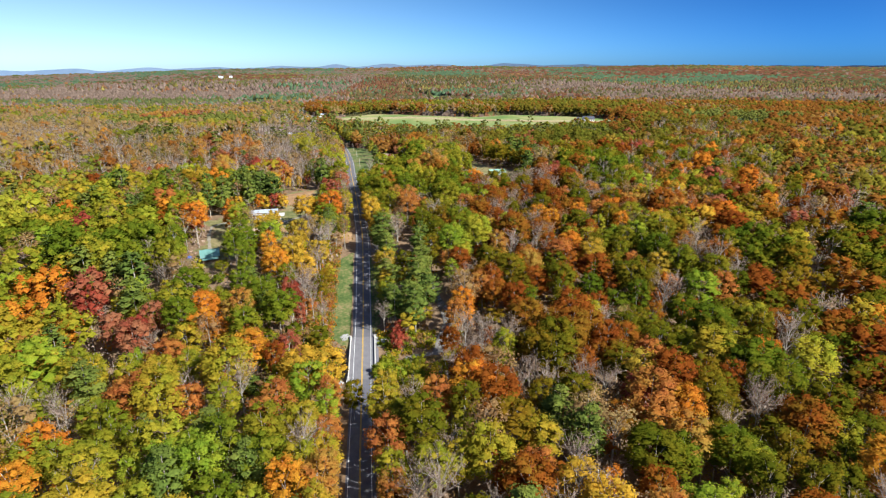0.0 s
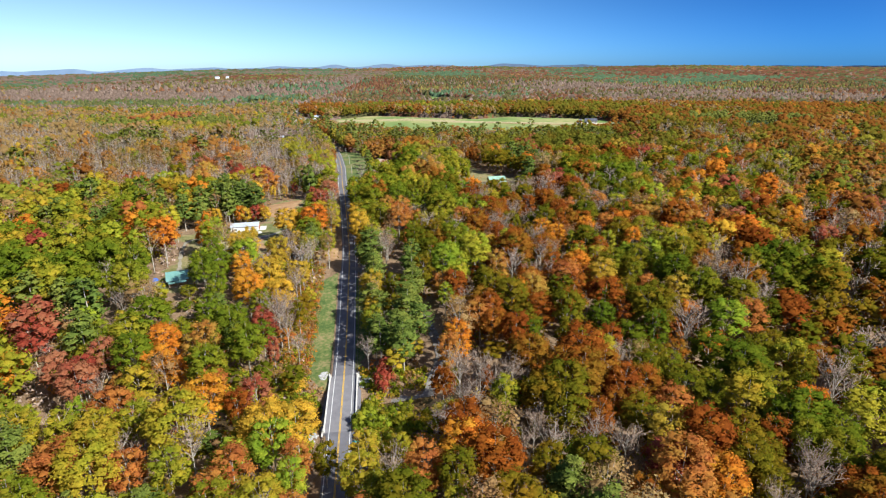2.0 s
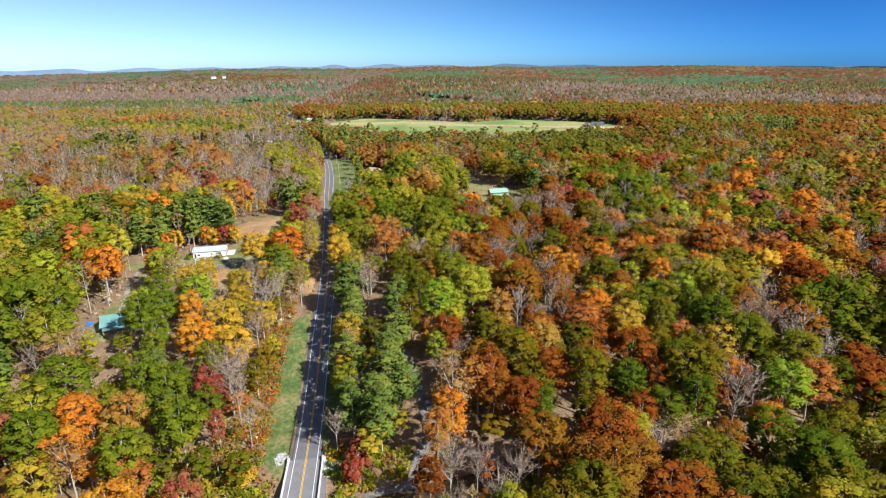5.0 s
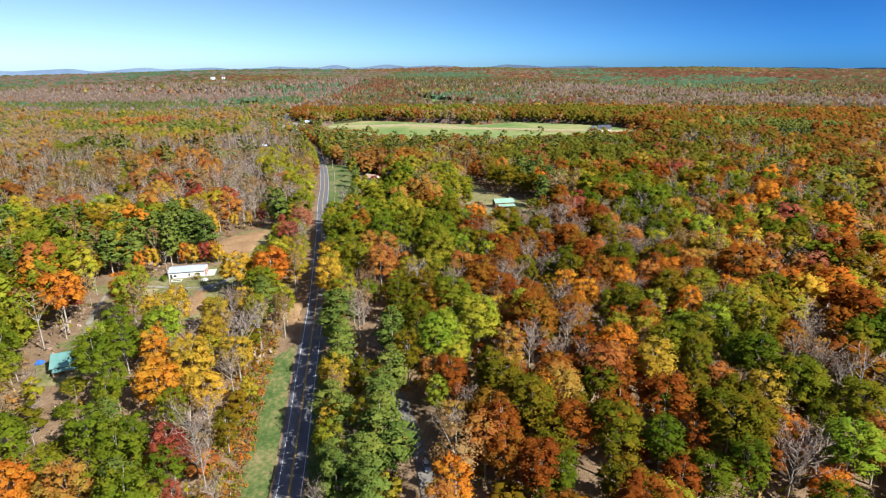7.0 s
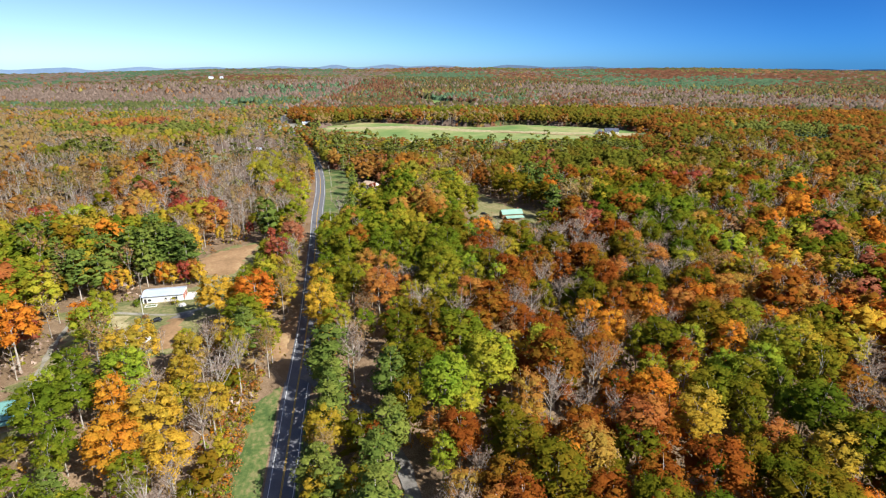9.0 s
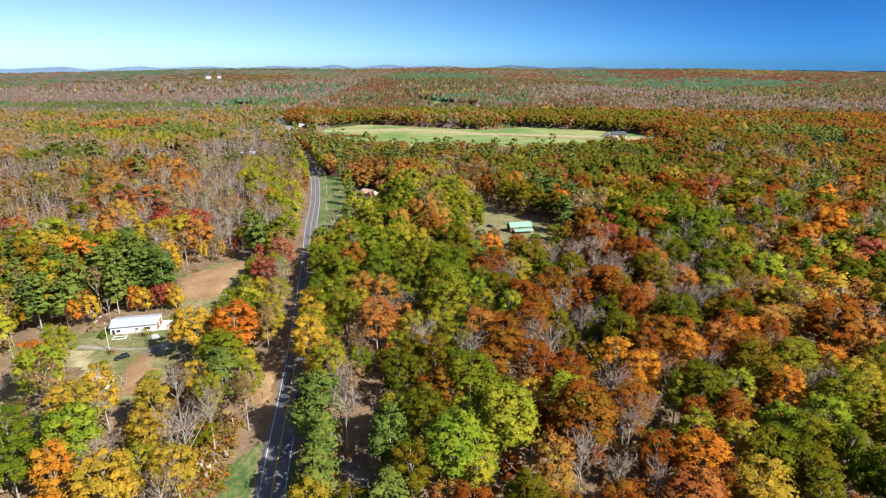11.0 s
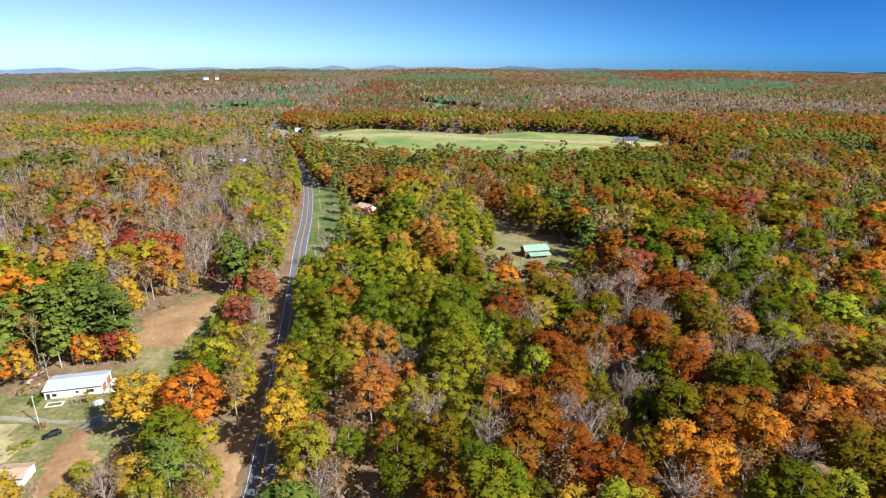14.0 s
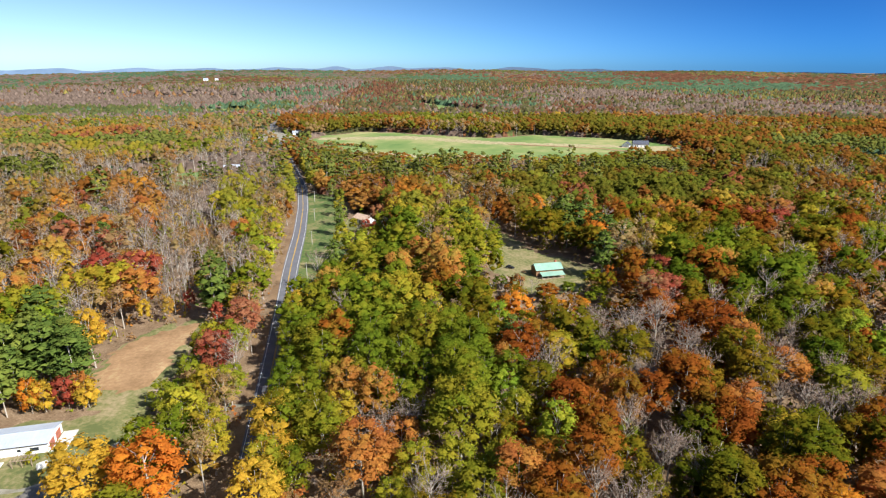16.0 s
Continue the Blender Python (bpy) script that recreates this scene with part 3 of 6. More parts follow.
def bare(seed, height, radius, limbs, branches, twigs, width, leaves=0, size=0.4):
    """A leafless crown: limbs, branches and a haze of fine twigs; some keep a few leaves."""
    rng, h = np.random.default_rng(seed), Heap()
    ends = woody(h, rng, height, radius * 1.05, height * 0.35, limbs, 0.22, 1, 5 if branches > 4 else 3)
    centre = np.array([0, 0, height * 0.45])
    tips = []
    for p, q in ends + [(np.array([0, 0, height * 0.5]), np.array([0, 0, height * 0.9]))]:
        u = rng.uniform(0.2, 1.0, (branches, 1))
        P = p + (q - p) * u
        D = unit(rng.normal(0, 0.7, (branches, 3)) + unit(q - p) * 0.7 + [0, 0, 0.7])
        Q = P + D * rng.uniform(0.18, 0.38, (branches, 1)) * radius
        slivers(h, rng, P, Q, width * 1.5, centre)
        S = np.repeat(P, twigs, 0) + np.repeat(Q - P, twigs, 0) * rng.uniform(0.2, 1.0, (branches * twigs, 1))
        E = S + unit(np.repeat(D, twigs, 0) * 0.7 + rng.normal(0, 0.6, S.shape) + [0, 0, 0.35]) * rng.uniform(0.1, 0.24, (len(S), 1)) * radius
        slivers(h, rng, S, E, width, centre)
        tips.append(E)
    if leaves:
        E = np.concatenate(tips)
        C = E[rng.integers(0, len(E), leaves)] + rng.normal(0, 0.35, (leaves, 3))
        set_leaves(h, rng, C, unit(C - centre), size)
    return h.arrays()


# prototypes of four finenesses, all about 25 m tall
FORMS = {
    "near": {"broad": [broadleaf(s, 25, 6.4, 44, 1500, 0.48, 0.2, lowest=-0.75) for s in range(5)] + [broadleaf(9 + s, 27, 5.3, 36, 1350, 0.46, 0.16, lowest=-0.75) for s in range(3)],
             "thin": [broadleaf(30 + s, 25, 5.4, 17, 900, 0.46, 0.3, thin=0.8) for s in range(2)] + [bare(35 + s, 25, 5.8, 16, 6, 4, 0.035, 520, 0.5) for s in range(3)],
             "pine": [pine(s, 26, 5.0, 1300, 0.46) for s in range(3)],
             "bare": [bare(s, 24, 6.4, 20, 8, 6, 0.036) for s in range(5)],
             "low": [broadleaf(40 + s, 22, 8.0, 20, 620, 0.95, 0.04, lowest=-0.9) for s in range(3)],
             "wide": [broadleaf(20 + s, 25, 6.2, 46, 1700, 0.46, 0.25) for s in range(4)]},
    "mid": {"broad": [broadleaf(50 + s, 25, 6.3, 22, 370, 0.78, 0.16, lowest=-0.7, bark=False, core=0.86) for s in range(5)],
            "thin": [broadleaf(60 + s, 25, 5.4, 10, 240, 0.85, 0.3, thin=0.7) for s in range(2)] + [bare(65 + s, 25, 5.8, 8, 4, 3, 0.06, 150, 0.8) for s in range(2)],
            "pine": [pine(50 + s, 26, 5.0, 330, 0.9) for s in range(2)],
            "bare": [bare(50 + s, 24, 6.2, 11, 5, 4, 0.065) for s in range(3)]},
    "beyond": {"broad": [broadleaf(150 + s, 25, 6.2, 13, 110, 1.1, 0.14, bark=False, core=0.9, lowest=-0.6) for s in range(5)],
               "thin": [broadleaf(160 + s, 25, 5.4, 7, 60, 1.3, 0.2, thin=0.5, lowest=-0.8) for s in range(2)] + [bare(165 + s, 25, 5.8, 5, 3, 3, 0.12, 36, 1.2) for s in range(2)],
               "pine": [pine(150 + s, 26, 5.2, 80, 1.9) for s in range(2)],
               "bare": [bare(150 + s, 25, 6.0, 5, 5, 3, 0.12) for s in range(3)]},
    "far": {"broad": [broadleaf(70 + s, 25, 6.6, 6, 18, 1.5, 0.06, bark=False, core=0.98, lowest=-0.4) for s in range(5)],
            "thin": [broadleaf(75 + s, 25, 6.0, 4, 14, 1.8, 0.06, bark=False, core=0.95, thin=0.2, lowest=-0.5) for s in range(3)],
            "pine": [broadleaf(80 + s, 27, 5.0, 4, 12, 2.0, 0.06, bark=False, core=1.0, lowest=-0.6) for s in range(2)],
            "bare": [bare(70 + s, 25, 6.2, 4, 3, 2, 0.2) for s in range(3)]},
}
FORM_OF = {"twig": "bare", "pine": "pine", "tan": "thin"}
KINDS = list(LEAF)

# trees that stand out, by colour: x, y, relative size
MARKED = {
    "orange": [(-73, 345, 1.45), (-85, 262, 1.3), (84, 557, 1.1), (-169, 332, 1.2), (226, 409, 1.6), (8, 226, 1.1), (-180, 236, 1.35), (-182, 358, 0.78), (-95, 209, 0.9), 
        (-142, 230, 0.6), (243, 443, 1.27), (270, 421, 1.06), (44, 119, 0.61), (-280, 369, 0.94), (-98, 115, 0.7), (108, 247, 0.92), (-128, 322, 0.98), (91, 587, 0.72), 
        (-118, 324, 0.66), (24, 440, 1.13), (99, 430, 0.89), (130, 585, 0.63)],
    "rust": [(22, 409, 1.4), (106, 252, 0.86), (147, 242, 1.35), (-106, 157, 0.9), (17, 120, 0.72), (58, 202, 1.11), (98, 166, 0.81), (77, 149, 0.86), (-64, 185, 0.88), 
        (23, 238, 0.98), (-3, 313, 0.95), (57, 289, 0.99), (-16, 271, 0.65), (16, 327, 1.01), (100, 433, 0.74), (33, 324, 1.0), (73, 303, 0.87), (84, 423, 0.72), 
        (-72, 443, 0.79), (50, 381, 1.04)],
    "gold": [(-71, 263, 1.2), (-46, 341, 1.15), (-81, 297, 0.88), (-189, 343, 0.63), (-127, 313, 0.92), (-107, 329, 0.6), (29, 111, 0.6), (-88, 311, 0.62)],
    "red": [(-20.5, 212.5, 0.4), (-61, 194, 1.1), (-128, 208, 0.81), (59, 131, 0.6), (153, 218, 0.68), (109, 127, 0.65), (-64, 225, 0.6), (74, 283, 0.69), (-49, 593, 0.91)],
    "lime": [(91, 316, 1.0), (118, 237, 1.35), (-71, 131, 0.89), (127, 170, 1.35), (61, 112, 0.6), (-48, 111, 0.78), (71, 112, 0.68), (10, 286, 0.84), (-88, 247, 0.69)],
    "twig": [(8, 199, 1.25), (-27, 224, 0.75), (-29, 258, 0.7), (-74, 405, 1.2), (-111, 197, 0.62), (-152, 177, 0.85), (53, 160, 1.17), (9, 188, 1.05), (84, 140, 0.93), (-23, 245, 0.94), (59, 304, 0.91), (33, 264, 0.63), 
        (-69, 251, 0.71), (-23, 235, 0.75), (-13, 371, 0.98), (104, 300, 0.89), (-10, 363, 0.69), (106, 375, 1.16), (66, 374, 0.87), (57, 363, 0.93)],
    "pine": [(-150, 396, 1.2), (-128, 403, 1.15), (-156, 386, 1.1), (-146, 411, 1.2), (-163, 378, 1.0), (-136, 412, 1.2), (-138, 384, 0.95), (-133, 398, 1.4), (-35, 305, 1.4), (-22.5, 229, 1.0), (-28, 239, 0.85), (-17, 236, 0.9), (-25, 252, 0.9), (-79, 227, 1.06), (-90, 141, 0.6), (-93, 248, 0.85), 
        (-106, 474, 0.85), (-103, 456, 0.67), (-141, 404, 1.3), (-137, 389, 1.1)],
    "olive": [(3, 180, 0.8), (-10, 168, 0.6), (59, 406, 1.3), (-7, 136, 1.35), (20, 138, 1.35), (42, 188, 1.35), (31, 156, 0.89), (6, 150, 1.11), (-31, 161, 0.65), (22, 277, 0.94), (47, 258, 0.98), 
        (84, 260, 1.11), (59, 228, 0.92), (11, 367, 0.96), (-51, 371, 0.99)],
    "green": [(1, 366, 1.6), (0, 394, 1.35), (-33, 501, 1.35), (-45, 405, 1.33), (-46, 369, 0.99), (-44, 490, 1.35), (155, 668, 1.35), (140, 446, 1.27), (-39, 374, 1.0)],
}


def smooth_noise(x, y, scale, seed):
    """Cheap value noise on arrays, 0 to 1."""
    x, y = x / scale, y / scale
    xi, yi = np.floor(x).astype(np.int64), np.floor(y).astype(np.int64)
    u, v = x - xi, y - yi
    u, v = u * u * (3 - 2 * u), v * v * (3 - 2 * v)

    def at(a, b):
        k = (a * 374761393 + b * 668265263 + seed * 974634777) & 0x7FFFFFFF
        k = ((k ^ (k >> 13)) * 1274126177) & 0x7FFFFFFF
        return ((k ^ (k >> 16)) & 0xFFFF) / 65535.0
    return (at(xi, yi) * (1 - u) + at(xi + 1, yi) * u) * (1 - v) + (at(xi, yi + 1) * (1 - u) + at(xi + 1, yi + 1) * u) * v


# stands of one make: x, y, half widths, kinds
STANDS = [(-1000, 1850, 450, 270, "twig tan twig rust"), (-760, 1460, 330, 90, "pine green olive"), (-520, 1560, 150, 130, "pine pine green"), (-485, 1012, 42, 50, "red rust rust"),
          (-480, 915, 55, 34, "pine pine green"), (-385, 925, 50, 44, "pine"), (-380, 712, 38, 30, "pine green"), (-500, 800, 60, 45, "twig tan"), (1200, 2560, 280, 160, "pine"),
          (470, 1450, 230, 260, "russet bronze rust tan"), (485, 915, 80, 44, "pine"), (720, 1260, 200, 150, "russet orange bronze"), (290, 1120, 90, 40, "green bronze"),
          (130, 665, 80, 60, "green bronze"), (-40, 1195, 150, 34, "pine green olive"), (60, 1700, 300, 200, "olive green russet pine tan"), (-330, 870, 80, 60, "green olive olive tan"),
          (560, 640, 90, 60, "green green bronze"), (-700, 700, 110, 60, "tan twig pine"), (0, 775, 130, 50, "pine tan olive twig tan"), (190, 800, 70, 45, "green green pine")]


# which kind of tree prevails, in cells of 14 m from (-252, 98), south to north
KIND_CODE = dict(g="green", o="olive", b="bronze", l="lime", y="gold", O="orange", r="rust", R="red", t="tan", p="pine", w="twig")
KIND_MAP = (
    "....................................",
    "..........Oollgo.ooryrggob..........",
    ".........OoglgwR.oogotRboOR.........",
    "........oworogro.oboptRowwRt........",
    ".......oorrwowl..wOtwwbrogoo........",
    ".......wolooOrt..wwwbrybrgbgl.......",
    "......wollorOro..prwbrrbgoowro......",
    ".....oOoRwtOrRt..prwrrrbggoowro.....",
    "....gOOwRoOrgRw.pprwrbrwglobowo.....",
    "....gOwRogOrgRw.ppOorbrgwgoboRwo....",
    "...wOOogwttggw..obwrbrogbOlbrwbwo...",
    "..tggoggowgggw..obwrbrogbOlbrwbObg..",
    "..tggoggowgOywoggbllwrrrglgwOggbbg..",
    ".tggoggoo.gOywoggbllwwrrglgwOggbbbg.",
    "............ywoggblllwrrglgwwOggbbgg",
    "....................................",
    "....................................",
    "...........oOlotroorwobrw...........",
    "............Ooygrwortowbob..........",
    ".........pp.go.owgolrworoo..........",
    "........ppp.otgrgggoorroowO.........",
    ".......ppr.oo.gggggrrrwwowwO........",
    ".......OyoRyoRgggbbroRwwOlwbl.......",
    "......gtwtwro.gggbbrowwwrlowb.......",
    ".....gottRwtR.ggowbwrtwtwOggot......",
    "....wrwoRwpgR.ggowbwrtwtRwgggot.....",
    "....rwoRwwpwO.ggorg...trRgrggwwb....",
    "...wrwoRwpwOt.ggorg...ttrgrggwrw....",
    "..twrRtwwtwo..oggrog.yotrRgrggwrw...",
    ".twrRttwwtwo..oggrog.yoptobggtorwb..",
    ".twrRtwwtwo...oggrog.yopttobggtorwb.",
    "twrRtwwwtwo..ooggrog.yyoptobggttorw.",
    "rttwwrwwwoty.gRRototooopOoOooyrRobrr",
    "rtwwrrwwotty.gRRototooopOooOoyrRRobr",
    "twwwrwwwotyy.gRootottoopOOoOoyyrRoob",
    "twwrrwwooty..gRootottooppOoOOoyrrRob",
    "wwwrwwwotty..gRootottooopOooOoyyrRoo",
    "wrwwtwwotooprrROOotttoggRggggggRoobr",
    "rrwttwootooprrROOotttoggRggggggRRobb",
    "rwwtwwottopprRROOotttoogRRggggggRoob",
    "rwttwoottopprRROootttoogRRggggggRRob",
    "wwtwwootoopprRROootttooggRgggggggRoo",
    "wttwwottooprrRROootttooggRgggggggRRo",
)


def follow_map(x, y, kinds, rng):
    """Let most trees take the kind that prevails where they stand."""
    out = kinds.copy()
    i = np.floor((x + 252 + rng.normal(0, 3.5, len(x))) / 14).astype(int)
    j = np.floor((y - 98 + rng.normal(0, 3.5, len(x))) / 14).astype(int)
    luck, other = rng.uniform(0, 1, len(x)), rng.uniform(0, 1, len(x))
    for k in np.where((i >= 0) & (i < 36) & (j >= 0) & (j < len(KIND_MAP)))[0]:
        code = KIND_MAP[j[k]][i[k]]
        if code == "." or luck[k] > (0.34 if code in "RO" else 0.5 if code in "yl" else 0.74):
            continue
        name = KIND_CODE[code]
        # east of x = 20 darker oaks, whose tints also imitate shaded sides
        if x[k] > 20 and other[k] < 0.85:
            name = {"olive": "bronze", "rust": "russet", "green": "moss", "tan": "russet" if other[k] < 0.3 else "tan"}.get(name, name)
        if x[k] > 90 and luck[k] < 0.25:
            name = {"gold": "bronze", "lime": "moss", "orange": "russet"}.get(name, name)
        out[k] = KINDS.index(name)
    return out


def mix_of(x, y):
    """Shares of each kind of tree at (x, y): regions, broken by patches of 30 to 400 m."""
    d = x - road_x(np.minimum(y, 1300))
    left = d < 0
    belt = step(425, 465, y) * (1 - step(820, 1000, y)) * (d < -13)
    far = step(640, 820, y)
    big = step(1200, 1700, y)
    near_left = {"green": 0.20, "olive": 0.34, "bronze": 0.03, "lime": 0.17, "gold": 0.07, "orange": 0.03, "rust": 0.075, "russet": 0.02, "red": 0.025, "tan": 0.13, "pine": 0.10, "twig": 0.10}
    near_right = {"moss": 0.08, "green": 0.05, "olive": 0.07, "bronze": 0.26, "lime": 0.02, "gold": 0.015, "orange": 0.065, "rust": 0.09, "russet": 0.27, "red": 0.012, "tan": 0.06, "pine": 0.015, "twig": 0.28}
    far_left = {"green": 0.09, "olive": 0.10, "bronze": 0.06, "lime": 0.01, "gold": 0.015, "orange": 0.012, "rust": 0.13, "russet": 0.03, "red": 0.008, "tan": 0.22, "pine": 0.14, "twig": 0.22}
    far_right = {"moss": 0.10, "green": 0.05, "olive": 0.07, "bronze": 0.28, "lime": 0.015, "gold": 0.05, "orange": 0.035, "rust": 0.09, "russet": 0.30, "red": 0.02, "tan": 0.14, "pine": 0.06, "twig": 0.17}
    bare_belt = {"green": 0.015, "olive": 0.05, "bronze": 0.02, "lime": 0.01, "gold": 0.02, "orange": 0.035, "rust": 0.13, "russet": 0.03, "red": 0.015, "tan": 0.28, "pine": 0.05, "twig": 1.05}
    horizon = {"green": 0.12, "olive": 0.08, "bronze": 0.14, "lime": 0.0, "gold": 0.006, "orange": 0.006, "rust": 0.08, "russet": 0.12, "red": 0.003, "tan": 0.10, "pine": 0.26, "twig": 0.36}
    horizon_right = dict(horizon, twig=0.08, tan=0.05, russet=0.22, bronze=0.26, olive=0.07, rust=0.08)
    away = step(1900, 2500, np.hypot(x, y))
    green_stand = np.exp(-(((x + 18) / 34) ** 2 + ((y - 412) / 58) ** 2)) + 0.8 * np.exp(-(((x - 130) / 90) ** 2 + ((y - 680) / 60) ** 2))
    russet = (d > 8) * step(300, 360, y) * (1 - step(600, 700, y)) * step(-10, 30, x)
    edge = (d > -32) & (d < -13) & (y > 215) & (y < 310)
    belt = np.maximum(belt, 0.75 * edge)
    stand = {k: np.zeros(np.shape(x)) for k in KINDS}
    for cx, cy, rx, ry, kinds in STANDS:
        inner = np.exp(-(((x - cx) / rx) ** 2 + ((y - cy) / ry) ** 2) ** 2)
        for k in kinds.split():
            stand[k] = stand[k] + 2.2 * inner / len(kinds.split())
    shares = {}
    for i, k in enumerate(KINDS):
        v = np.where(left, near_left.get(k, 0.0) * (1 - far) + far_left.get(k, 0.0) * far, near_right.get(k, 0.0) * (1 - far) + far_right.get(k, 0.0) * far)
        v = v * (1 - belt) + bare_belt.get(k, 0.0) * belt
        v = v * (1 - away) + np.where(left, horizon.get(k, 0.0), horizon_right.get(k, 0.0)) * away
        v = v + {"green": 1.0, "bronze": 0.4}.get(k, 0.0) * green_stand + {"russet": 0.16, "rust": 0.05, "twig": 0.10, "orange": 0.03}.get(k, 0.0) * russet
        v = v + stand[k]
        patch = smooth_noise(x, y, 32.0 if k not in ("pine", "twig") else 52.0, i + 3)
        wide = smooth_noise(x, y, 150.0, i + 30)
        vast = smooth_noise(x, y * 0.6, 420.0, i + 60)
        shares[k] = v * (0.2 + 2.3 * patch ** 1.6) * (0.35 + 1.3 * wide) * (1 - big + big * 3.0 * vast ** 2)
    sharp = 1 + 1.8 * step(560, 900, y)
    return {k: v ** sharp for k, v in shares.items()}


def choose_kind(x, y, rng):
    sh = mix_of(x, y)
    cum = np.cumsum(np.stack([sh[k] for k in KINDS], -1), -1)
    return (rng.uniform(0, 1, (len(x), 1)) * cum[:, -1:] > cum).sum(1)


rng = np.random.default_rng(11)
REACH = 1260.0


def scatter(cell, y0, y1):
    """Trees on a shaken grid, within what the walk can see and a margin."""
    nx, ny = int(2 * (0.78 * y1 + 90) / cell), int((y1 - y0) / cell)
    i, j = np.meshgrid(np.arange(nx), np.arange(ny))
    x = (i - nx / 2 + 0.5 * (j % 2)).ravel() * cell + rng.uniform(-0.36, 0.36, i.size) * cell
    y = y0 + j.ravel() * cell * 1.0 + rng.uniform(-0.36, 0.36, i.size) * cell
    ok = np.abs(x) < 0.77 * y + 55
    x, y = x[ok], y[ok]
    ok = ~open_ground(x, y)
    return x[ok], y[ok]


parts_xy = [scatter(10.1, 72, 520), scatter(9.4, 520, 800), scatter(8.6, 800, REACH)]
TX, TY = np.concatenate([p[0] for p in parts_xy]), np.concatenate([p[1] for p in parts_xy])
TK = follow_map(TX, TY, choose_kind(TX, TY, rng), rng)
TS = rng.normal(0.98, 0.17, len(TX)).clip(0.55, 1.4) * np.where(TY > 800, 1.0, np.where(TY > 560, 1.06, 1.12))
fringe = (TX - road_x(TY) > 8) & (TX - road_x(TY) < 36) & (TY > 210) & (TY < 318)
TK = np.where(fringe, np.array([KINDS.index(k) for k in ("pine", "olive", "twig", "pine", "bronze")])[rng.integers(0, 5, len(TX))], TK)
young = inside([(-122, 352), (-76, 352), (-72, 290), (-118, 290)], TX, TY)
TK = np.where(young, np.array([KINDS.index(k) for k in ("tan", "gold", "twig", "twig", "lime")])[rng.integers(0, 5, len(TX))], TK)
lowered = (TX - road_x(TY) > 5) & (TX - road_x(TY) < 30) & (TY > 298) & (TY < 350)
TS = np.where(lowered, TS * 0.85, TS)
LOWER = np.ones(len(TX))
for low in THICKETS:
    cut = inside(low, TX, TY)
    TS, LOWER = np.where(cut, TS * 0.58, TS), np.where(cut, 0.46, LOWER)
before = (TX > -235) & (TX < 290) & (TY > 690) & (TY < 1000)
LOWER = np.where(before, np.where(rng.uniform(0, 1, len(TX)) < 0.14, 0.95, 0.62), LOWER)
TK = np.where(before & (LOWER > 0.9) & (TX < 130), KINDS.index("pine"), TK)
beside = np.abs(TX - road_x(TY))
TS = np.where((beside < 18) & (TY < 800), np.minimum(TS, (beside - 3.5) / 6.0), TS)
lawn_edge = (TX - road_x(TY) > 20) & (TX - road_x(TY) < 50) & (TY > 470) & (TY < 700)
LOWER = np.where(lawn_edge, 0.72, LOWER)
free = np.ones(len(TX), dtype=bool)
mx, my, mk, ms = [], [], [], []
# rows of trees that shade the road
verge_rng = random.Random(3)
for y0, y1, off, kinds in ((96, 160, 9.0, "olive rust green olive"), (304, 318, 9.5, "olive pine"), (322, 352, 8.0, "olive gold"), (352, 470, 6.9, "green olive gold green olive"), (470, 500, 21.0, "olive green rust"), (235, 302, 12.5, "pine pine olive pine tan"),
                           (100, 158, -9.5, "olive rust lime"), (312, 400, -10.5, "olive tan gold lime tan"), (700, 800, 9.0, "olive pine")):
    yy = y0
    while yy < y1:
        o = off + verge_rng.uniform(-0.8, 1.5)
        x, y = float(road_x(yy)) + o, yy
        if not (inside(BROWN, x, y) or inside(YARD, x, y)):
            free &= np.hypot(TX - x, TY - y) > 5.0
            mx.append(x), my.append(y), mk.append(KINDS.index(verge_rng.choice(kinds.split()))), ms.append(verge_rng.uniform(0.7, 1.05) * (0.6 if off == 8.0 else 1.0))
        yy += verge_rng.uniform(6.5, 10.0) if off != 8.0 else verge_rng.uniform(11.0, 18.0)
for yy in (512, 534, 552, 578, 600, 627, 650, 676):
    x = float(road_x(yy)) + verge_rng.uniform(24, 31)
    free &= np.hypot(TX - x, TY - yy) > 9.0
    mx.append(x), my.append(yy), mk.append(KINDS.index(verge_rng.choice(("olive", "green", "pine")))), ms.append(0.72)
for x, y, kind, s in ((-128, 387, "gold", 0.5), (-122, 389, "red", 0.5), (-131.5, 386, "orange", 0.45), (-115.5, 389, "gold", 0.5), (-141, 372, "gold", 0.55), (-118.5, 391, "rust", 0.45),
                      (-147, 370, "orange", 0.5), (-92, 390, "olive", 0.55), (-90, 404, "olive", 0.58), (-92, 417, "green", 0.55), (-94, 430, "olive", 0.55), (-85, 396, "tan", 0.58),
                      (-113, 457, "red", 0.42), (-105, 458, "gold", 0.45), (-119, 450, "rust", 0.42), (-98, 457, "lime", 0.42), (-127, 446, "gold", 0.45), (-97, 446, "red", 0.4)):
    free &= np.hypot(TX - x, TY - y) > 4.0
    mx.append(x), my.append(y), mk.append(KINDS.index(kind)), ms.append(s)
for kind, rows in MARKED.items():
    for x, y, s in rows:
        # the same darker tints, part of them painted shade, for marked trees
        kind = {"olive": "bronze", "rust": "russet", "green": "moss"}.get(kind, kind) if x > 20 else kind
        if open_ground(x, y) and not inside(SCRUB, x, y) and y > 230:
            continue
        free &= np.hypot(TX - x, TY - y) > 5.6 * s
        mx.append(x), my.append(y), mk.append(KINDS.index(kind)), ms.append(s)
free &= ~inside([(-113, 342), (-95, 342), (-83, 366), (-88, 396), (-111, 384)], TX, TY)
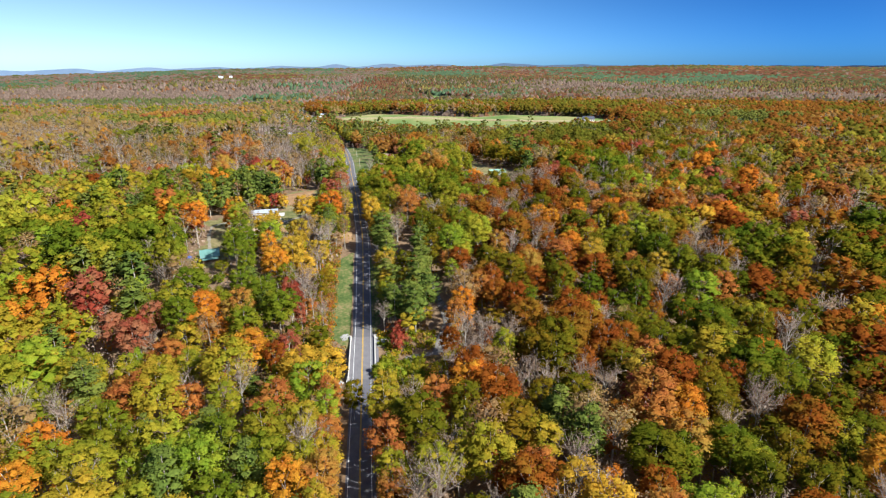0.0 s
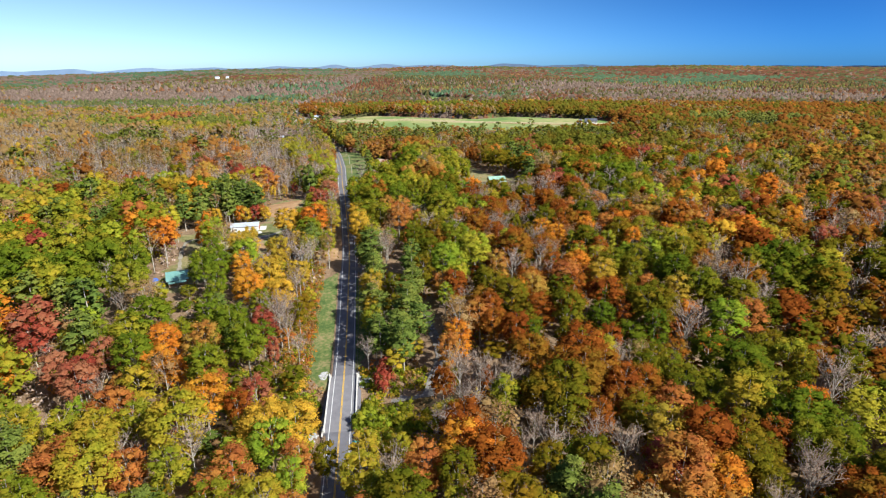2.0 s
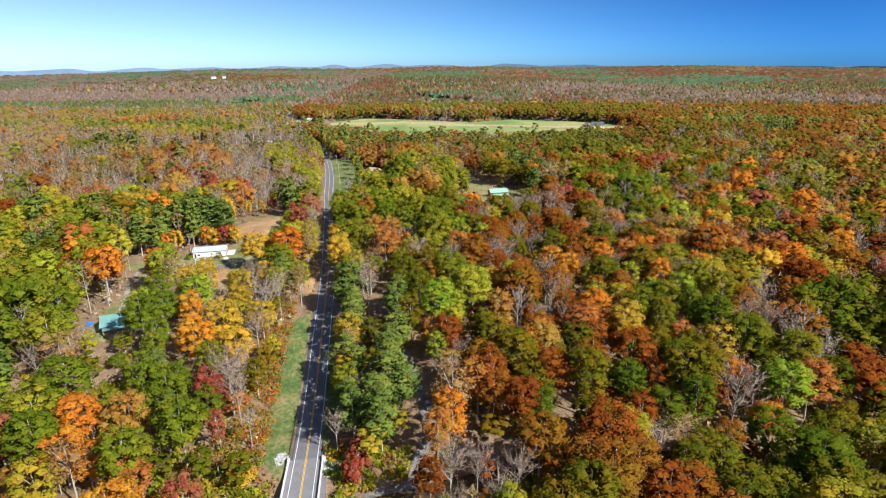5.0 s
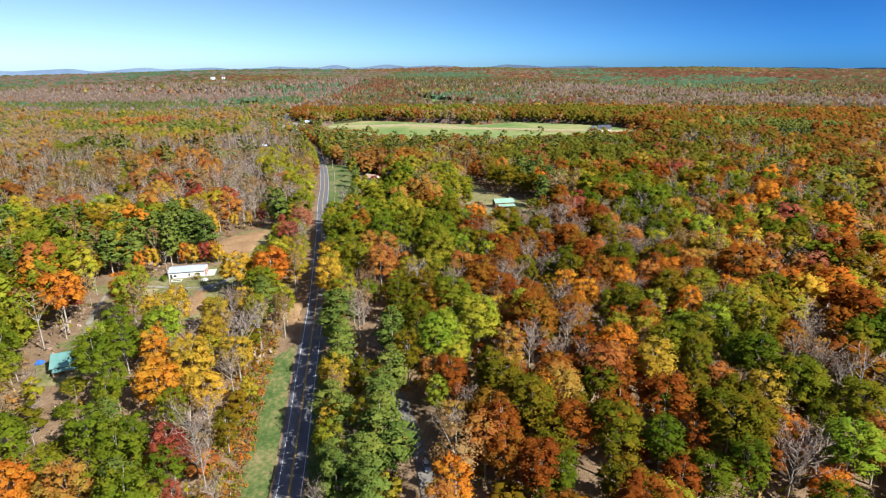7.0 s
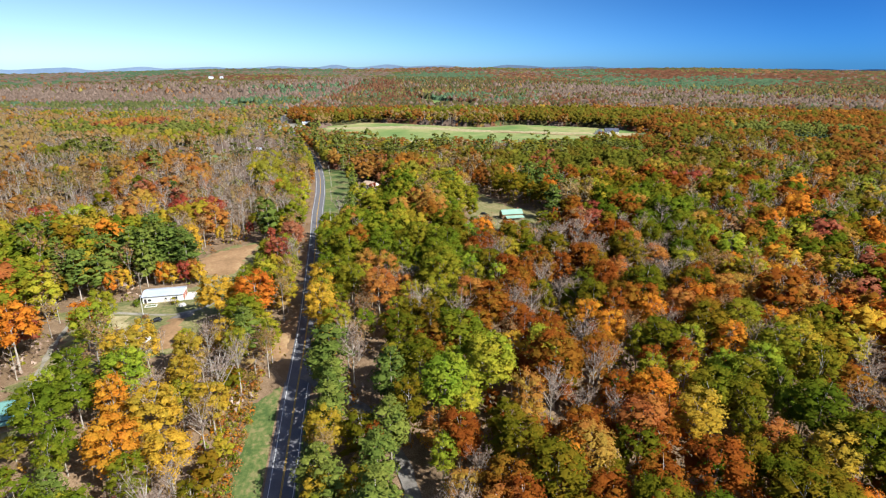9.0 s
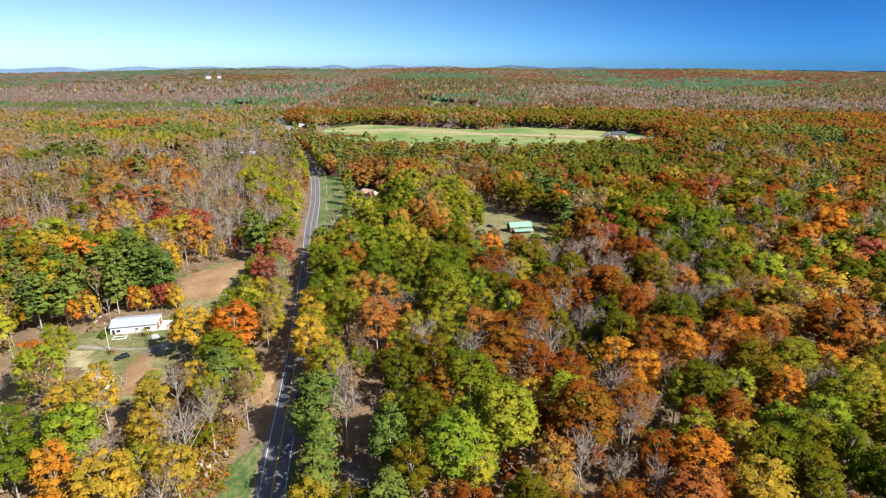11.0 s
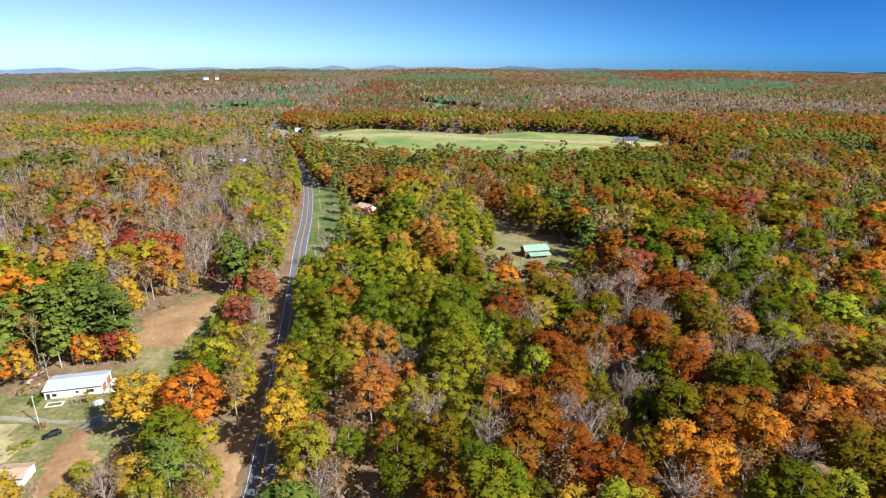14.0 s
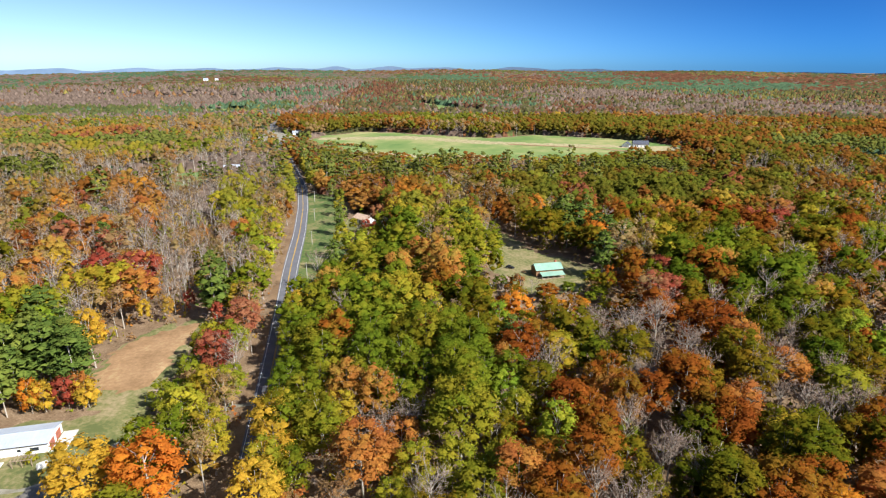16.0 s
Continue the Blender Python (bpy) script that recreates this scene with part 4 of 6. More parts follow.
beside = TX - road_x(TY)
free &= ~((beside > 8) & (beside < 34) & (TY > 222) & (TY < 318) & (np.sin(TX * 12.9 + TY * 78.2) > 0.5))
TX, TY, TK, TS, LOWER = (np.concatenate([a[free], np.array(b)]) for a, b in ((TX, mx), (TY, my), (TK, mk), (TS, ms), (LOWER, [1.0] * len(mx))))
TK = TK.astype(int)
TZ = ground_z(TX, TY)
TA = rng.uniform(0, 6.283, len(TX))
TINT = rng.uniform(0, 1, len(TX))
TALL = LOWER * (0.35 + 0.65 * TS) * np.where(TY > 800, 0.84, np.where(TY > 560, 0.88, 0.86)) * (0.9 + 0.2 * rng.uniform(0, 1, len(TX)))
near_by = np.maximum.reduce([np.full(len(TX), 130.0), TY - 240, np.abs(TX) / 0.75])
near_by = near_by + np.where(TY < 100, 120, 0)
order = np.argsort(near_by + rng.uniform(0, 25, len(TX)), kind="stable")
TIER = np.full(len(TX), 3)
TIER[order[:4900]] = 2
TIER[order[:2250]] = 1
limit, counted = 290, dict.fromkeys(KINDS, 0)
singles = []
for i in order[:1700]:
    k = KINDS[TK[i]]
    if counted[k] < limit and len(singles) < 780 and TY[i] > 86:
        counted[k] += 1
        singles.append(i)
TIER[singles] = 0

WOODS_LABEL = {"moss": "deep green oak among the autumn woods", "green": "green-leaved broadleaf tree in the autumn woods", "olive": "olive and gold turning oak in the autumn woods",
               "bronze": "dark olive-bronze oak in the autumn woods", "russet": "dark russet-red oak in the autumn woods",
               "lime": "bright yellow-green broadleaf tree in the woods", "gold": "golden yellow autumn tree in the woods",
               "orange": "bright orange autumn maple in the woods", "rust": "rust-brown autumn oak in the woods",
               "red": "deep red autumn maple in the woods", "tan": "half-bare tan autumn tree with a pale trunk",
               "pine": "dark green pine with a straight trunk", "twig": "leafless grey tree with fine twigs"}
WOODS_NAME = {"moss": "green_oak_tree", "bronze": "bronze_oak_tree", "russet": "dark_oak_tree", "green": "broadleaf_tree", "olive": "oak_tree", "lime": "poplar_tree", "gold": "hickory_tree", "orange": "maple_tree", "rust": "russet_oak_tree",
              "red": "red_maple_tree", "tan": "half_bare_tree", "pine": "pine_tree", "twig": "bare_tree"}

# single trees: an empty with a trunk and a crown
mesh_store = {}


def tree_meshes(kind, form, which):
    key = (kind, form, which)
    if key not in mesh_store:
        V, T, M, N = FORMS["near"][form][which]
        got = []
        for slot, name, mat in ((0, "crown", LEAF[kind]), (1, "trunk", BARK)):
            t = T[M == slot]
            used = np.unique(t)
            back = np.zeros(len(V), dtype=int)
            back[used] = np.arange(len(used))
            got.append(tri_mesh(name, V[used], back[t], [mat], N=N[used]))
        mesh_store[key] = got
    return mesh_store[key]


for i in singles:
    kind = KINDS[TK[i]]
    form = FORM_OF.get(kind, "broad")
    form = "wide" if form == "broad" and TS[i] > 1.18 else "low" if form in ("broad", "thin") and TS[i] < 0.6 else form
    which = int(TINT[i] * 997) % len(FORMS["near"][form])
    tree = new(WOODS_NAME[kind])
    tree.matrix_basis = Matrix.Translation((TX[i], TY[i], TZ[i])) @ Matrix.Rotation(TA[i], 4, "Z") @ Matrix.Diagonal((TS[i], TS[i], TALL[i], 1))
    tagged(tree, WOODS_LABEL[kind], "tree", "woods along the road")
    crown_me, trunk_me = tree_meshes(kind, form, which)
    new("crown", crown_me).parent = tree
    new("trunk", trunk_me).parent = tree


def woods(name, label, picked, fineness, leaf=None):
    """All the picked trees joined into one mesh."""
    VV, TT, MM, NN, LL, n = [], [], [], [], [], 0
    for ki, kind in enumerate(KINDS):
        forms = FORMS[fineness][FORM_OF.get(kind, "broad")]
        mine = picked[TK[picked] == ki]
        for w, (V, T, M, N) in enumerate(forms):
            idx = mine[(TINT[mine] * 997).astype(int) % len(forms) == w]
            if not len(idx):
                continue
            c, s = np.cos(TA[idx])[:, None], np.sin(TA[idx])[:, None]
            k = TS[idx][:, None]
            X = (V[None, :, 0] * c - V[None, :, 1] * s) * k + TX[idx][:, None]
            Y = (V[None, :, 0] * s + V[None, :, 1] * c) * k + TY[idx][:, None]
            Z = V[None, :, 2] * TALL[idx][:, None] + TZ[idx][:, None]
            VV.append(np.stack([X, Y, Z], -1).reshape(-1, 3))
            LL.append(np.stack([N[None, :, 0] * c - N[None, :, 1] * s, N[None, :, 0] * s + N[None, :, 1] * c, np.broadcast_to(N[None, :, 2], X.shape)], -1).reshape(-1, 3))
            TT.append((T[None] + (np.arange(len(idx)) * len(V))[:, None, None] + n).reshape(-1, 3))
            MM.append(np.tile(np.where(M == 1, len(KINDS), ki), len(idx)))
            NN.append(np.repeat(TINT[idx], len(V)))
            n += len(idx) * len(V)
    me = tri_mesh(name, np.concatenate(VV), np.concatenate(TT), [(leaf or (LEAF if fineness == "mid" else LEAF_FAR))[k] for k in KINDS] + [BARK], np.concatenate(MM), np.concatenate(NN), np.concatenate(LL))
    return tagged(new(name, me), label, "woods", kind="stuff")


woods("mixed_woods", "dense mixed autumn woods in green, rust and orange", np.where(TIER == 1)[0], "mid")
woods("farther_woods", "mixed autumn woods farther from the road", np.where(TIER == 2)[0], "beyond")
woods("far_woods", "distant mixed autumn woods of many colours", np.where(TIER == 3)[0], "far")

# leaf set of the horizon woods, with shade and haze in its colours
FAR_LEAF = [BARE_WOODS if k in ("twig", "tan") else DISTANT_PINES if k == "pine" else LEAF_SHADED[k] for k in KINDS]

# the same woods behind and beside the walk
keep = (TX, TY, TZ, TK, TS, TA, TINT, TALL)
bi, bj = np.meshgrid(np.arange(-24, 25), np.arange(-6, 22))
TX, TY = bi.ravel() * 14.5 + rng.uniform(-4, 4, bi.size), bj.ravel() * 14.5 + rng.uniform(-4, 4, bi.size)
outside = ((TY < 72) | (np.abs(TX) > 0.77 * TY + 55)) & ~open_ground(TX, TY)
TX, TY = TX[outside], TY[outside]
TK, TZ, TS = choose_kind(TX, TY, rng), ground_z(TX, TY), rng.uniform(1.15, 1.6, len(TX))
TA, TINT, TALL = rng.uniform(0, 6.283, len(TX)), rng.uniform(0, 1, len(TX)), rng.uniform(0.9, 1.1, len(TX))
woods("surrounding_woods", "mixed autumn woods on all sides of the road", np.arange(len(TX)), "beyond", LEAF)
TX, TY, TZ, TK, TS, TA, TINT, TALL = keep

# a lower storey of half-bare and leafless young trees that fills the gaps between the crowns
ux, uy = scatter(10.4, 80, 640)
ux, uy = ux + 4.0, uy + 4.0
ok = ~open_ground(ux, uy) & (rng.uniform(0, 1, len(ux)) < 0.62)
TX, TY = ux[ok], uy[ok]
TK = np.array([KINDS.index(k) for k in ("tan", "twig", "twig", "rust", "olive", "tan", "bronze")])[rng.integers(0, 7, len(TX))]
# the understorey on that side takes these darkened tints too
dark = (TX > 10) & (TK != KINDS.index("twig"))
TK = np.where(dark, np.array([KINDS.index(k) for k in ("russet", "bronze", "russet", "moss", "tan")])[rng.integers(0, 5, len(TX))], TK)
TZ, TS = ground_z(TX, TY), rng.uniform(0.5, 0.82, len(TX))
TA, TINT, TALL = rng.uniform(0, 6.283, len(TX)), rng.uniform(0, 1, len(TX)), rng.uniform(0.42, 0.64, len(TX))
woods("understorey", "half-bare tan and grey young trees under the taller crowns", np.arange(len(TX)), "beyond", LEAF)
TX, TY, TZ, TK, TS, TA, TINT, TALL = keep

# undergrowth between the trunks
n_u = 6000
ux, uy = rng.uniform(-330, 330, n_u), 80 + 560 * rng.uniform(0, 1, n_u) ** 1.1
ok = (np.abs(ux) < 0.77 * uy + 30) & ~open_ground(ux, uy)
ux, uy = ux[ok], uy[ok]
uk = np.array([KINDS.index(k) for k in ("tan", "olive", "rust", "green", "twig", "twig", "olive", "tan")])[rng.integers(0, 8, len(ux))]
us = rng.uniform(0.5, 1.5, len(ux))
cards = 18
D = rng.normal(0, 1, (len(ux), cards, 3))
D[..., 2] = np.abs(D[..., 2])
D /= np.linalg.norm(D, axis=2)[..., None]
sapling = np.where(rng.uniform(0, 1, len(ux)) < 0.6, rng.uniform(3.0, 9.0, len(ux)), 2.6)
C = np.stack([ux, uy, ground_z(ux, uy) + 0.3], -1)[:, None, :] + D * (np.stack([us * 2.7, us * 2.7, np.maximum(sapling, 2.6 * us)], -1))[:, None, :]
Vu, Tu = leaf_cards(rng, C.reshape(-1, 3), D.reshape(-1, 3), 1.05)
under = tri_mesh("undergrowth", Vu, Tu, [LEAF[k] for k in KINDS], np.repeat(uk, cards), np.repeat(rng.uniform(0, 1, len(ux)), cards * 3))
tagged(new("undergrowth", under), "mixed brown and green undergrowth on the forest floor", "undergrowth", kind="stuff")

# thin low shrubs on the leaf-strewn strip behind the grass verge
n_s = 620
sy = rng.uniform(218, 316, n_s)
sx = road_x(sy) - rng.uniform(13.5, 27, n_s)
sk = np.array([KINDS.index(k) for k in ("tan", "rust", "rust", "tan", "olive", "green", "lime", "orange")])[rng.integers(0, 8, n_s)]
ss = rng.uniform(0.3, 1.0, n_s)
cards = 30
D = rng.normal(0, 1, (n_s, cards, 3))
D[..., 2] = np.abs(D[..., 2])
D /= np.linalg.norm(D, axis=2)[..., None]
C = np.stack([sx, sy, ground_z(sx, sy) + 0.1], -1)[:, None, :] + D * (np.array([1.6, 1.6, 2.6]) * ss[:, None])[:, None, :]
Vs, Ts = leaf_cards(rng, C.reshape(-1, 3), D.reshape(-1, 3), 0.5)
strip = tri_mesh("roadside_shrubs", Vs, Ts, [LEAF[k] for k in KINDS], np.repeat(sk, cards), np.repeat(rng.uniform(0, 1, n_s), cards * 3))
tagged(new("roadside_shrubs", strip), "thin tan and pinkish shrubs on fallen leaves", "shrubs", kind="stuff")

# dense low growth on the creek's banks
n_b = 1500
bx, by = rng.uniform(-78, 8, n_b), rng.uniform(176, 226, n_b)
off_road = np.abs(bx - road_x(by)) > np.where(bx < -36, 8.5, 6.5)
on_gravel = inside([(-22, 207), (-15, 213), (-3, 217), (4, 209), (-3, 199), (-17, 200)], bx, by) | ((np.abs(bx) < 5) & (by > 205))
ok = off_road & ~on_gravel & (np.abs(by - creek_y(bx)) > 3.6) & ~((bx < -40) & (bx > -56) & (by > 212))
bx, by = bx[ok], by[ok]
bk = np.array([KINDS.index(k) for k in ("green", "olive", "lime", "green", "olive", "tan", "gold", "lime")])[rng.integers(0, 8, len(bx))]
bs = rng.uniform(0.35, 1.0, len(bx))
cards = 26
D = rng.normal(0, 1, (len(bx), cards, 3))
D[..., 2] = np.abs(D[..., 2])
D /= np.linalg.norm(D, axis=2)[..., None]
C = np.stack([bx, by, ground_z(bx, by) + 0.2], -1)[:, None, :] + D * (np.array([2.0, 2.0, 2.3]) * bs[:, None])[:, None, :]
Vb, Tb = leaf_cards(rng, C.reshape(-1, 3), D.reshape(-1, 3), 0.85)
banks = tri_mesh("bank_scrub", Vb, Tb, [LEAF[k] for k in KINDS], np.repeat(bk, cards), np.repeat(rng.uniform(0, 1, len(bx)), cards * 3))
tagged(new("bank_scrub", banks), "dense green and yellow scrub on the creek banks", "scrub", kind="stuff")

# the woods beyond, as one rolling canopy of crowns, with loose crowns on its nearer part
ang = np.linspace(radians(-46), radians(46), 430)
rad = 540 * np.exp(np.arange(0, 259) * 0.0082)
RA, AA = np.meshgrid(rad, ang, indexing="ij")
CX, CY = RA * np.sin(AA), 100 + RA * np.cos(AA)
cell = 12.0
ci, cj = np.floor(CX / cell), np.floor(CY / cell)
best, pick = np.full(CX.shape, 9e9), np.zeros(CX.shape)
for di in (-1, 0, 1):
    for dj in (-1, 0, 1):
        a, b = ci + di, cj + dj
        hsh = np.abs(np.sin(a * 127.1 + b * 311.7) * 43758.5453) % 1.0
        hs2 = np.abs(np.sin(a * 269.5 + b * 183.3) * 24634.6345) % 1.0
        d = np.hypot((a + 0.2 + 0.6 * hsh) * cell - CX, (b + 0.2 + 0.6 * hs2) * cell - CY)
        nearer = d < best
        pick = np.where(nearer, (hsh * 7.13 + hs2 * 3.7) % 1.0, pick)
        best = np.where(nearer, d, best)
dome = 24 * (0.8 + 0.4 * pick) - 15 * (best / cell) ** 1.3 - 9 * (1 - step(2300, 2700, RA))
gap = np.zeros(CX.shape, dtype=bool)
for dx, dy in ((0, 0), (6, 0), (-6, 0), (0, 9), (0, -9)):
    gap |= open_ground(CX + dx, CY + dy)
clearcut = (np.abs(CX + 900) < 420) & (np.abs(CY - 2100) < 190)
dome = np.where(RA < REACH - 120, dome * 0.5, dome)
dome = np.where(gap, -2.0, np.where(clearcut, dome * 0.35, dome))
CZ = land(CX, CY) + dome
nr, na = CX.shape
ids = np.arange(nr * na).reshape(nr, na)
a, b, c, d = ids[:-1, :-1].ravel(), ids[:-1, 1:].ravel(), ids[1:, 1:].ravel(), ids[1:, :-1].ravel()
Tc = np.concatenate([np.stack([a, c, b], -1), np.stack([a, d, c], -1)])
mid_f = np.concatenate([a, a])
fx, fy, fp = CX.ravel()[mid_f], CY.ravel()[mid_f], pick.ravel()[mid_f]
sh = mix_of(fx, fy)
cum = np.cumsum(np.stack([sh[k] for k in KINDS], -1), -1)
kind_f = (((fp * 13.7) % 1.0)[:, None] * cum[:, -1:] > cum).sum(1)
kind_f = np.where(clearcut.ravel()[mid_f] & (fp < 0.8), KINDS.index("tan"), kind_f)
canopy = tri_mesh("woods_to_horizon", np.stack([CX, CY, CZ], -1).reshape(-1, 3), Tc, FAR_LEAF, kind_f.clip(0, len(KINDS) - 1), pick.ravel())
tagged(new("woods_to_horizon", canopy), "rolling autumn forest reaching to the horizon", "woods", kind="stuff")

# loose crowns between the trees and the horizon's canopy
n_far = 24000
fr = np.sqrt(rng.uniform((REACH - 200) ** 2, 2700 ** 2, n_far))
fa = rng.uniform(radians(-43), radians(43), n_far)
LX, LY = fr * np.sin(fa), 100 + fr * np.cos(fa)
hold = (LY > REACH) & ~((np.abs(LX + 900) < 420) & (np.abs(LY - 2100) < 190) & (rng.uniform(0, 1, n_far) < 0.75))
for p in FIELDS.values():
    hold &= ~inside(p, LX, LY)
LX, LY = LX[hold], LY[hold]
LK, LT = choose_kind(LX, LY, rng), rng.uniform(0, 1, len(LX))
LS = rng.uniform(0.75, 1.3, len(LX)) * (0.85 + 0.3 * step(1400, 2600, LY))
dome_v = np.array([(1, 0, 0), (0.3, 0.95, 0), (-0.8, 0.6, 0), (-0.8, -0.6, 0), (0.3, -0.95, 0), (0.1, 0.05, 1)], dtype=float)
dome_t = np.array([(0, 1, 5), (1, 2, 5), (2, 3, 5), (3, 4, 5), (4, 0, 5)])
spin = rng.uniform(0, 6.283, len(LX))[:, None]
jit = rng.uniform(0.75, 1.25, (len(LX), 6))
DX, DY = dome_v[:, 0] * jit, dome_v[:, 1] * jit
size = np.array([6.6, 6.6, 10.0])[None, None, :] * LS[:, None, None]
off = np.stack([DX * np.cos(spin) - DY * np.sin(spin), DX * np.sin(spin) + DY * np.cos(spin), dome_v[:, 2] * jit], -1)
VL = np.stack([LX, LY, land(LX, LY) + 8 * LS], -1)[:, None, :] + off * size
TL = dome_t[None] + (np.arange(len(LX)) * 6)[:, None, None]
NL = unit(off + np.array([0, 0, 0.35]))
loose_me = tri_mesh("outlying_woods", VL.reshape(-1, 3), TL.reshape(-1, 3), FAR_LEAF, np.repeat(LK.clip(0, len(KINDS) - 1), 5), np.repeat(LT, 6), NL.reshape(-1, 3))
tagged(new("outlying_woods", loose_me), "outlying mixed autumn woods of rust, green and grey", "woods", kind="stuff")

# hills on the skyline, their blue haze painted into the base colour
ha = np.linspace(radians(-60), radians(60), 260)
prof_h = np.zeros(len(ha))
for a0, w, hgt in ((-37.5, 2.5, 22), (-32.8, 2.0, 24), (-27.4, 2.2, 20), (-22, 4, 18), (-15, 3, 20), (-10.5, 1.5, 24), (-6.0, 1.9, 31), (-1.1, 2.4, 27), (5.9, 2.2, 22), (12, 6, 14), (24, 6, 5), (36, 8, 4)):
    prof_h += hgt * np.exp(-((np.degrees(ha) - a0) / w) ** 2)
prof_h += 3 * np.sin(ha * 61) + 2 * np.sin(ha * 133 + 1)
HR = 4780.0
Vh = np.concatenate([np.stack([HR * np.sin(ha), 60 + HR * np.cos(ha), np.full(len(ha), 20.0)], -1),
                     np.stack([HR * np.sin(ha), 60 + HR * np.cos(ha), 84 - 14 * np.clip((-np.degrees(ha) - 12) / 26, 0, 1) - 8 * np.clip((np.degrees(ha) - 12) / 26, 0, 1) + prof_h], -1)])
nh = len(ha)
hills = mesh_of("backdrop", Vh, [(i, i + 1, nh + i + 1, nh + i) for i in range(nh - 1)], [M_HAZY_HILL])
tagged(new("backdrop", hills), "low wooded hills on the horizon, painted blue for haze", "hills", kind="structure")

# ---------------------------------------------------------------- bridge
def along(y, off, dz=0.0):
    """A point beside the road's centre line, and the road's heading there."""
    t = (float(road_x(y + 1)) - float(road_x(y - 1))) / 2
    n = math.hypot(1, t)
    return Vector((float(road_x(y)) + off / n, y - off * t / n, float(road_z(y)) + dz)), math.degrees(math.atan2(-t, 1))


def at_road(name, y, off=0.0, dz=0.0):
    p, a = along(y, off, dz)
    ob = new(name)
    ob.matrix_basis = pose(p.x, p.y, p.z, 0, 0, a)
    return ob


LEN = BR1 - BR0
bridge = at_road("bridge", (BR0 + BR1) / 2)
tagged(bridge, "two-lane concrete road bridge with white parapets over a creek", "bridge")
H = LEN / 2
part("deck", boxed(-5.5, 5.5, -H, H, -0.75, 0.045, bevel=0.04), M_DECK, bridge, "pale grey concrete deck")
for s in (-1, 1):
    bm = boxed(s * 5.2 - 0.2, s * 5.2 + 0.2, -H, H, 0.0, 0.62, bevel=0.04)
    box(bm, s * 5.2 - 0.26, s * 5.2 + 0.26, -H, H, 0.62, 0.84, bevel=0.05)
    rail = part("parapet", bm, M_CONC, bridge, "white concrete parapet")
    for e in (-1, 1):
        part("end_post", boxed(s * 5.2 - 0.36, s * 5.2 + 0.36, e * (H - 0.6) - 0.7, e * (H - 0.6) + 0.7, 0.0, 1.0, bevel=0.06), M_CONC, rail)
        part("wing_wall", boxed(s * 5.75 - 0.2, s * 5.75 + 0.2, e * H - 2.2, e * H + 2.2, -3.6, 0.25, bevel=0.05), M_CONC, bridge)
    for o in (-4.2, -1.4, 1.4, 4.2):
        if (o > 0) == (s > 0):
            part("girder", boxed(o - 0.3, o + 0.3, -H + 0.4, H - 0.4, -1.75, -0.75), M_CONC, bridge)
for yy in (-6.0, 6.0):
    bm = boxed(-5.0, 5.0, yy - 0.5, yy + 0.5, -2.4, -1.75, bevel=0.05)
    for o in (-3.6, 0, 3.6):
        box(bm, o - 0.4, o + 0.4, yy - 0.4, yy + 0.4, -6.6, -2.4)
    part("pier", bm, M_CONC, bridge)
for e in (-1, 1):
    part("abutment", boxed(-5.4, 5.4, e * H - 0.9, e * H + 0.9, -5.0, -0.75), M_CONC, bridge)
for o, m, n, w in ((-3.45, M_WHITE, "edge_line", 0.085), (3.45, M_WHITE, "edge_line", 0.085), (-0.17, M_YELLOW, "centre_line", 0.1), (0.17, M_YELLOW, "centre_line", 0.1)):
    part(n, boxed(o - w, o + w, -H, H, 0.045, 0.06), m, bridge)


def guardrail(y0, y1, off, label):
    g = at_road("guardrail", (y0 + y1) / 2, off)
    inv = g.matrix_basis.inverted()
    tagged(g, label, "guardrail")
    side = 1 if off > 0 else -1
    ys = np.arange(y0, y1 + 0.1, 2.0)
    prof = [(0.0, 0.42), (0.08, 0.50), (0.02, 0.56), (0.02, 0.60), (0.08, 0.66), (0.0, 0.74), (-0.03, 0.74), (-0.03, 0.42)]
    V, F = [], []
    for yy in ys:
        for dx, dz in prof:
            V.append(inv @ along(yy, off - side * (dx - 0.05), dz)[0])
    k = len(prof)
    for i in range(len(ys) - 1):
        for j in range(k):
            F.append((i * k + j, i * k + (j + 1) % k, (i + 1) * k + (j + 1) % k, (i + 1) * k + j))
    beam = new("beam", mesh_of("beam", V, F, [M_STEEL]))
    beam.parent = g
    post_me = None
    for yy in ys:
        p, a = along(yy, off + side * 0.12)
        if post_me is None:
            post = part("post", boxed(-0.09, 0.09, -0.1, 0.1, -0.9, 0.78, bevel=0.015), M_STEEL, g)
            post_me = post.data
        else:
            post = new("post", post_me)
            post.parent = g
        post.matrix_basis = inv @ pose(p.x, p.y, p.z, 0, 0, a)
    return g


guardrail(BR1 + 0.6, 249, -5.0, "dark weathered steel guardrail by the grass verge")
guardrail(BR1 + 0.6, 297, 5.0, "long dark weathered steel guardrail under roadside pines")
guardrail(172, BR0 - 0.6, -5.0, "dark steel guardrail leading onto the bridge")
guardrail(160, BR0 - 0.6, 5.0, "dark steel guardrail leading onto the bridge")


def rock_mesh(seed):
    r = random.Random(seed)
    bm = bmesh.new()
    bmesh.ops.create_icosphere(bm, subdivisions=1, radius=0.5)
    for v in bm.verts:
        v.co = Vector((v.co.x * r.uniform(0.75, 1.2), v.co.y * r.uniform(0.75, 1.2), v.co.z * r.uniform(0.5, 0.9)))
    me = bpy.data.meshes.new("stone")
    bm.to_mesh(me)
    bm.free()
    me.materials.append(M_ROCK)
    return me


ROCKS = [rock_mesh(i) for i in range(5)]


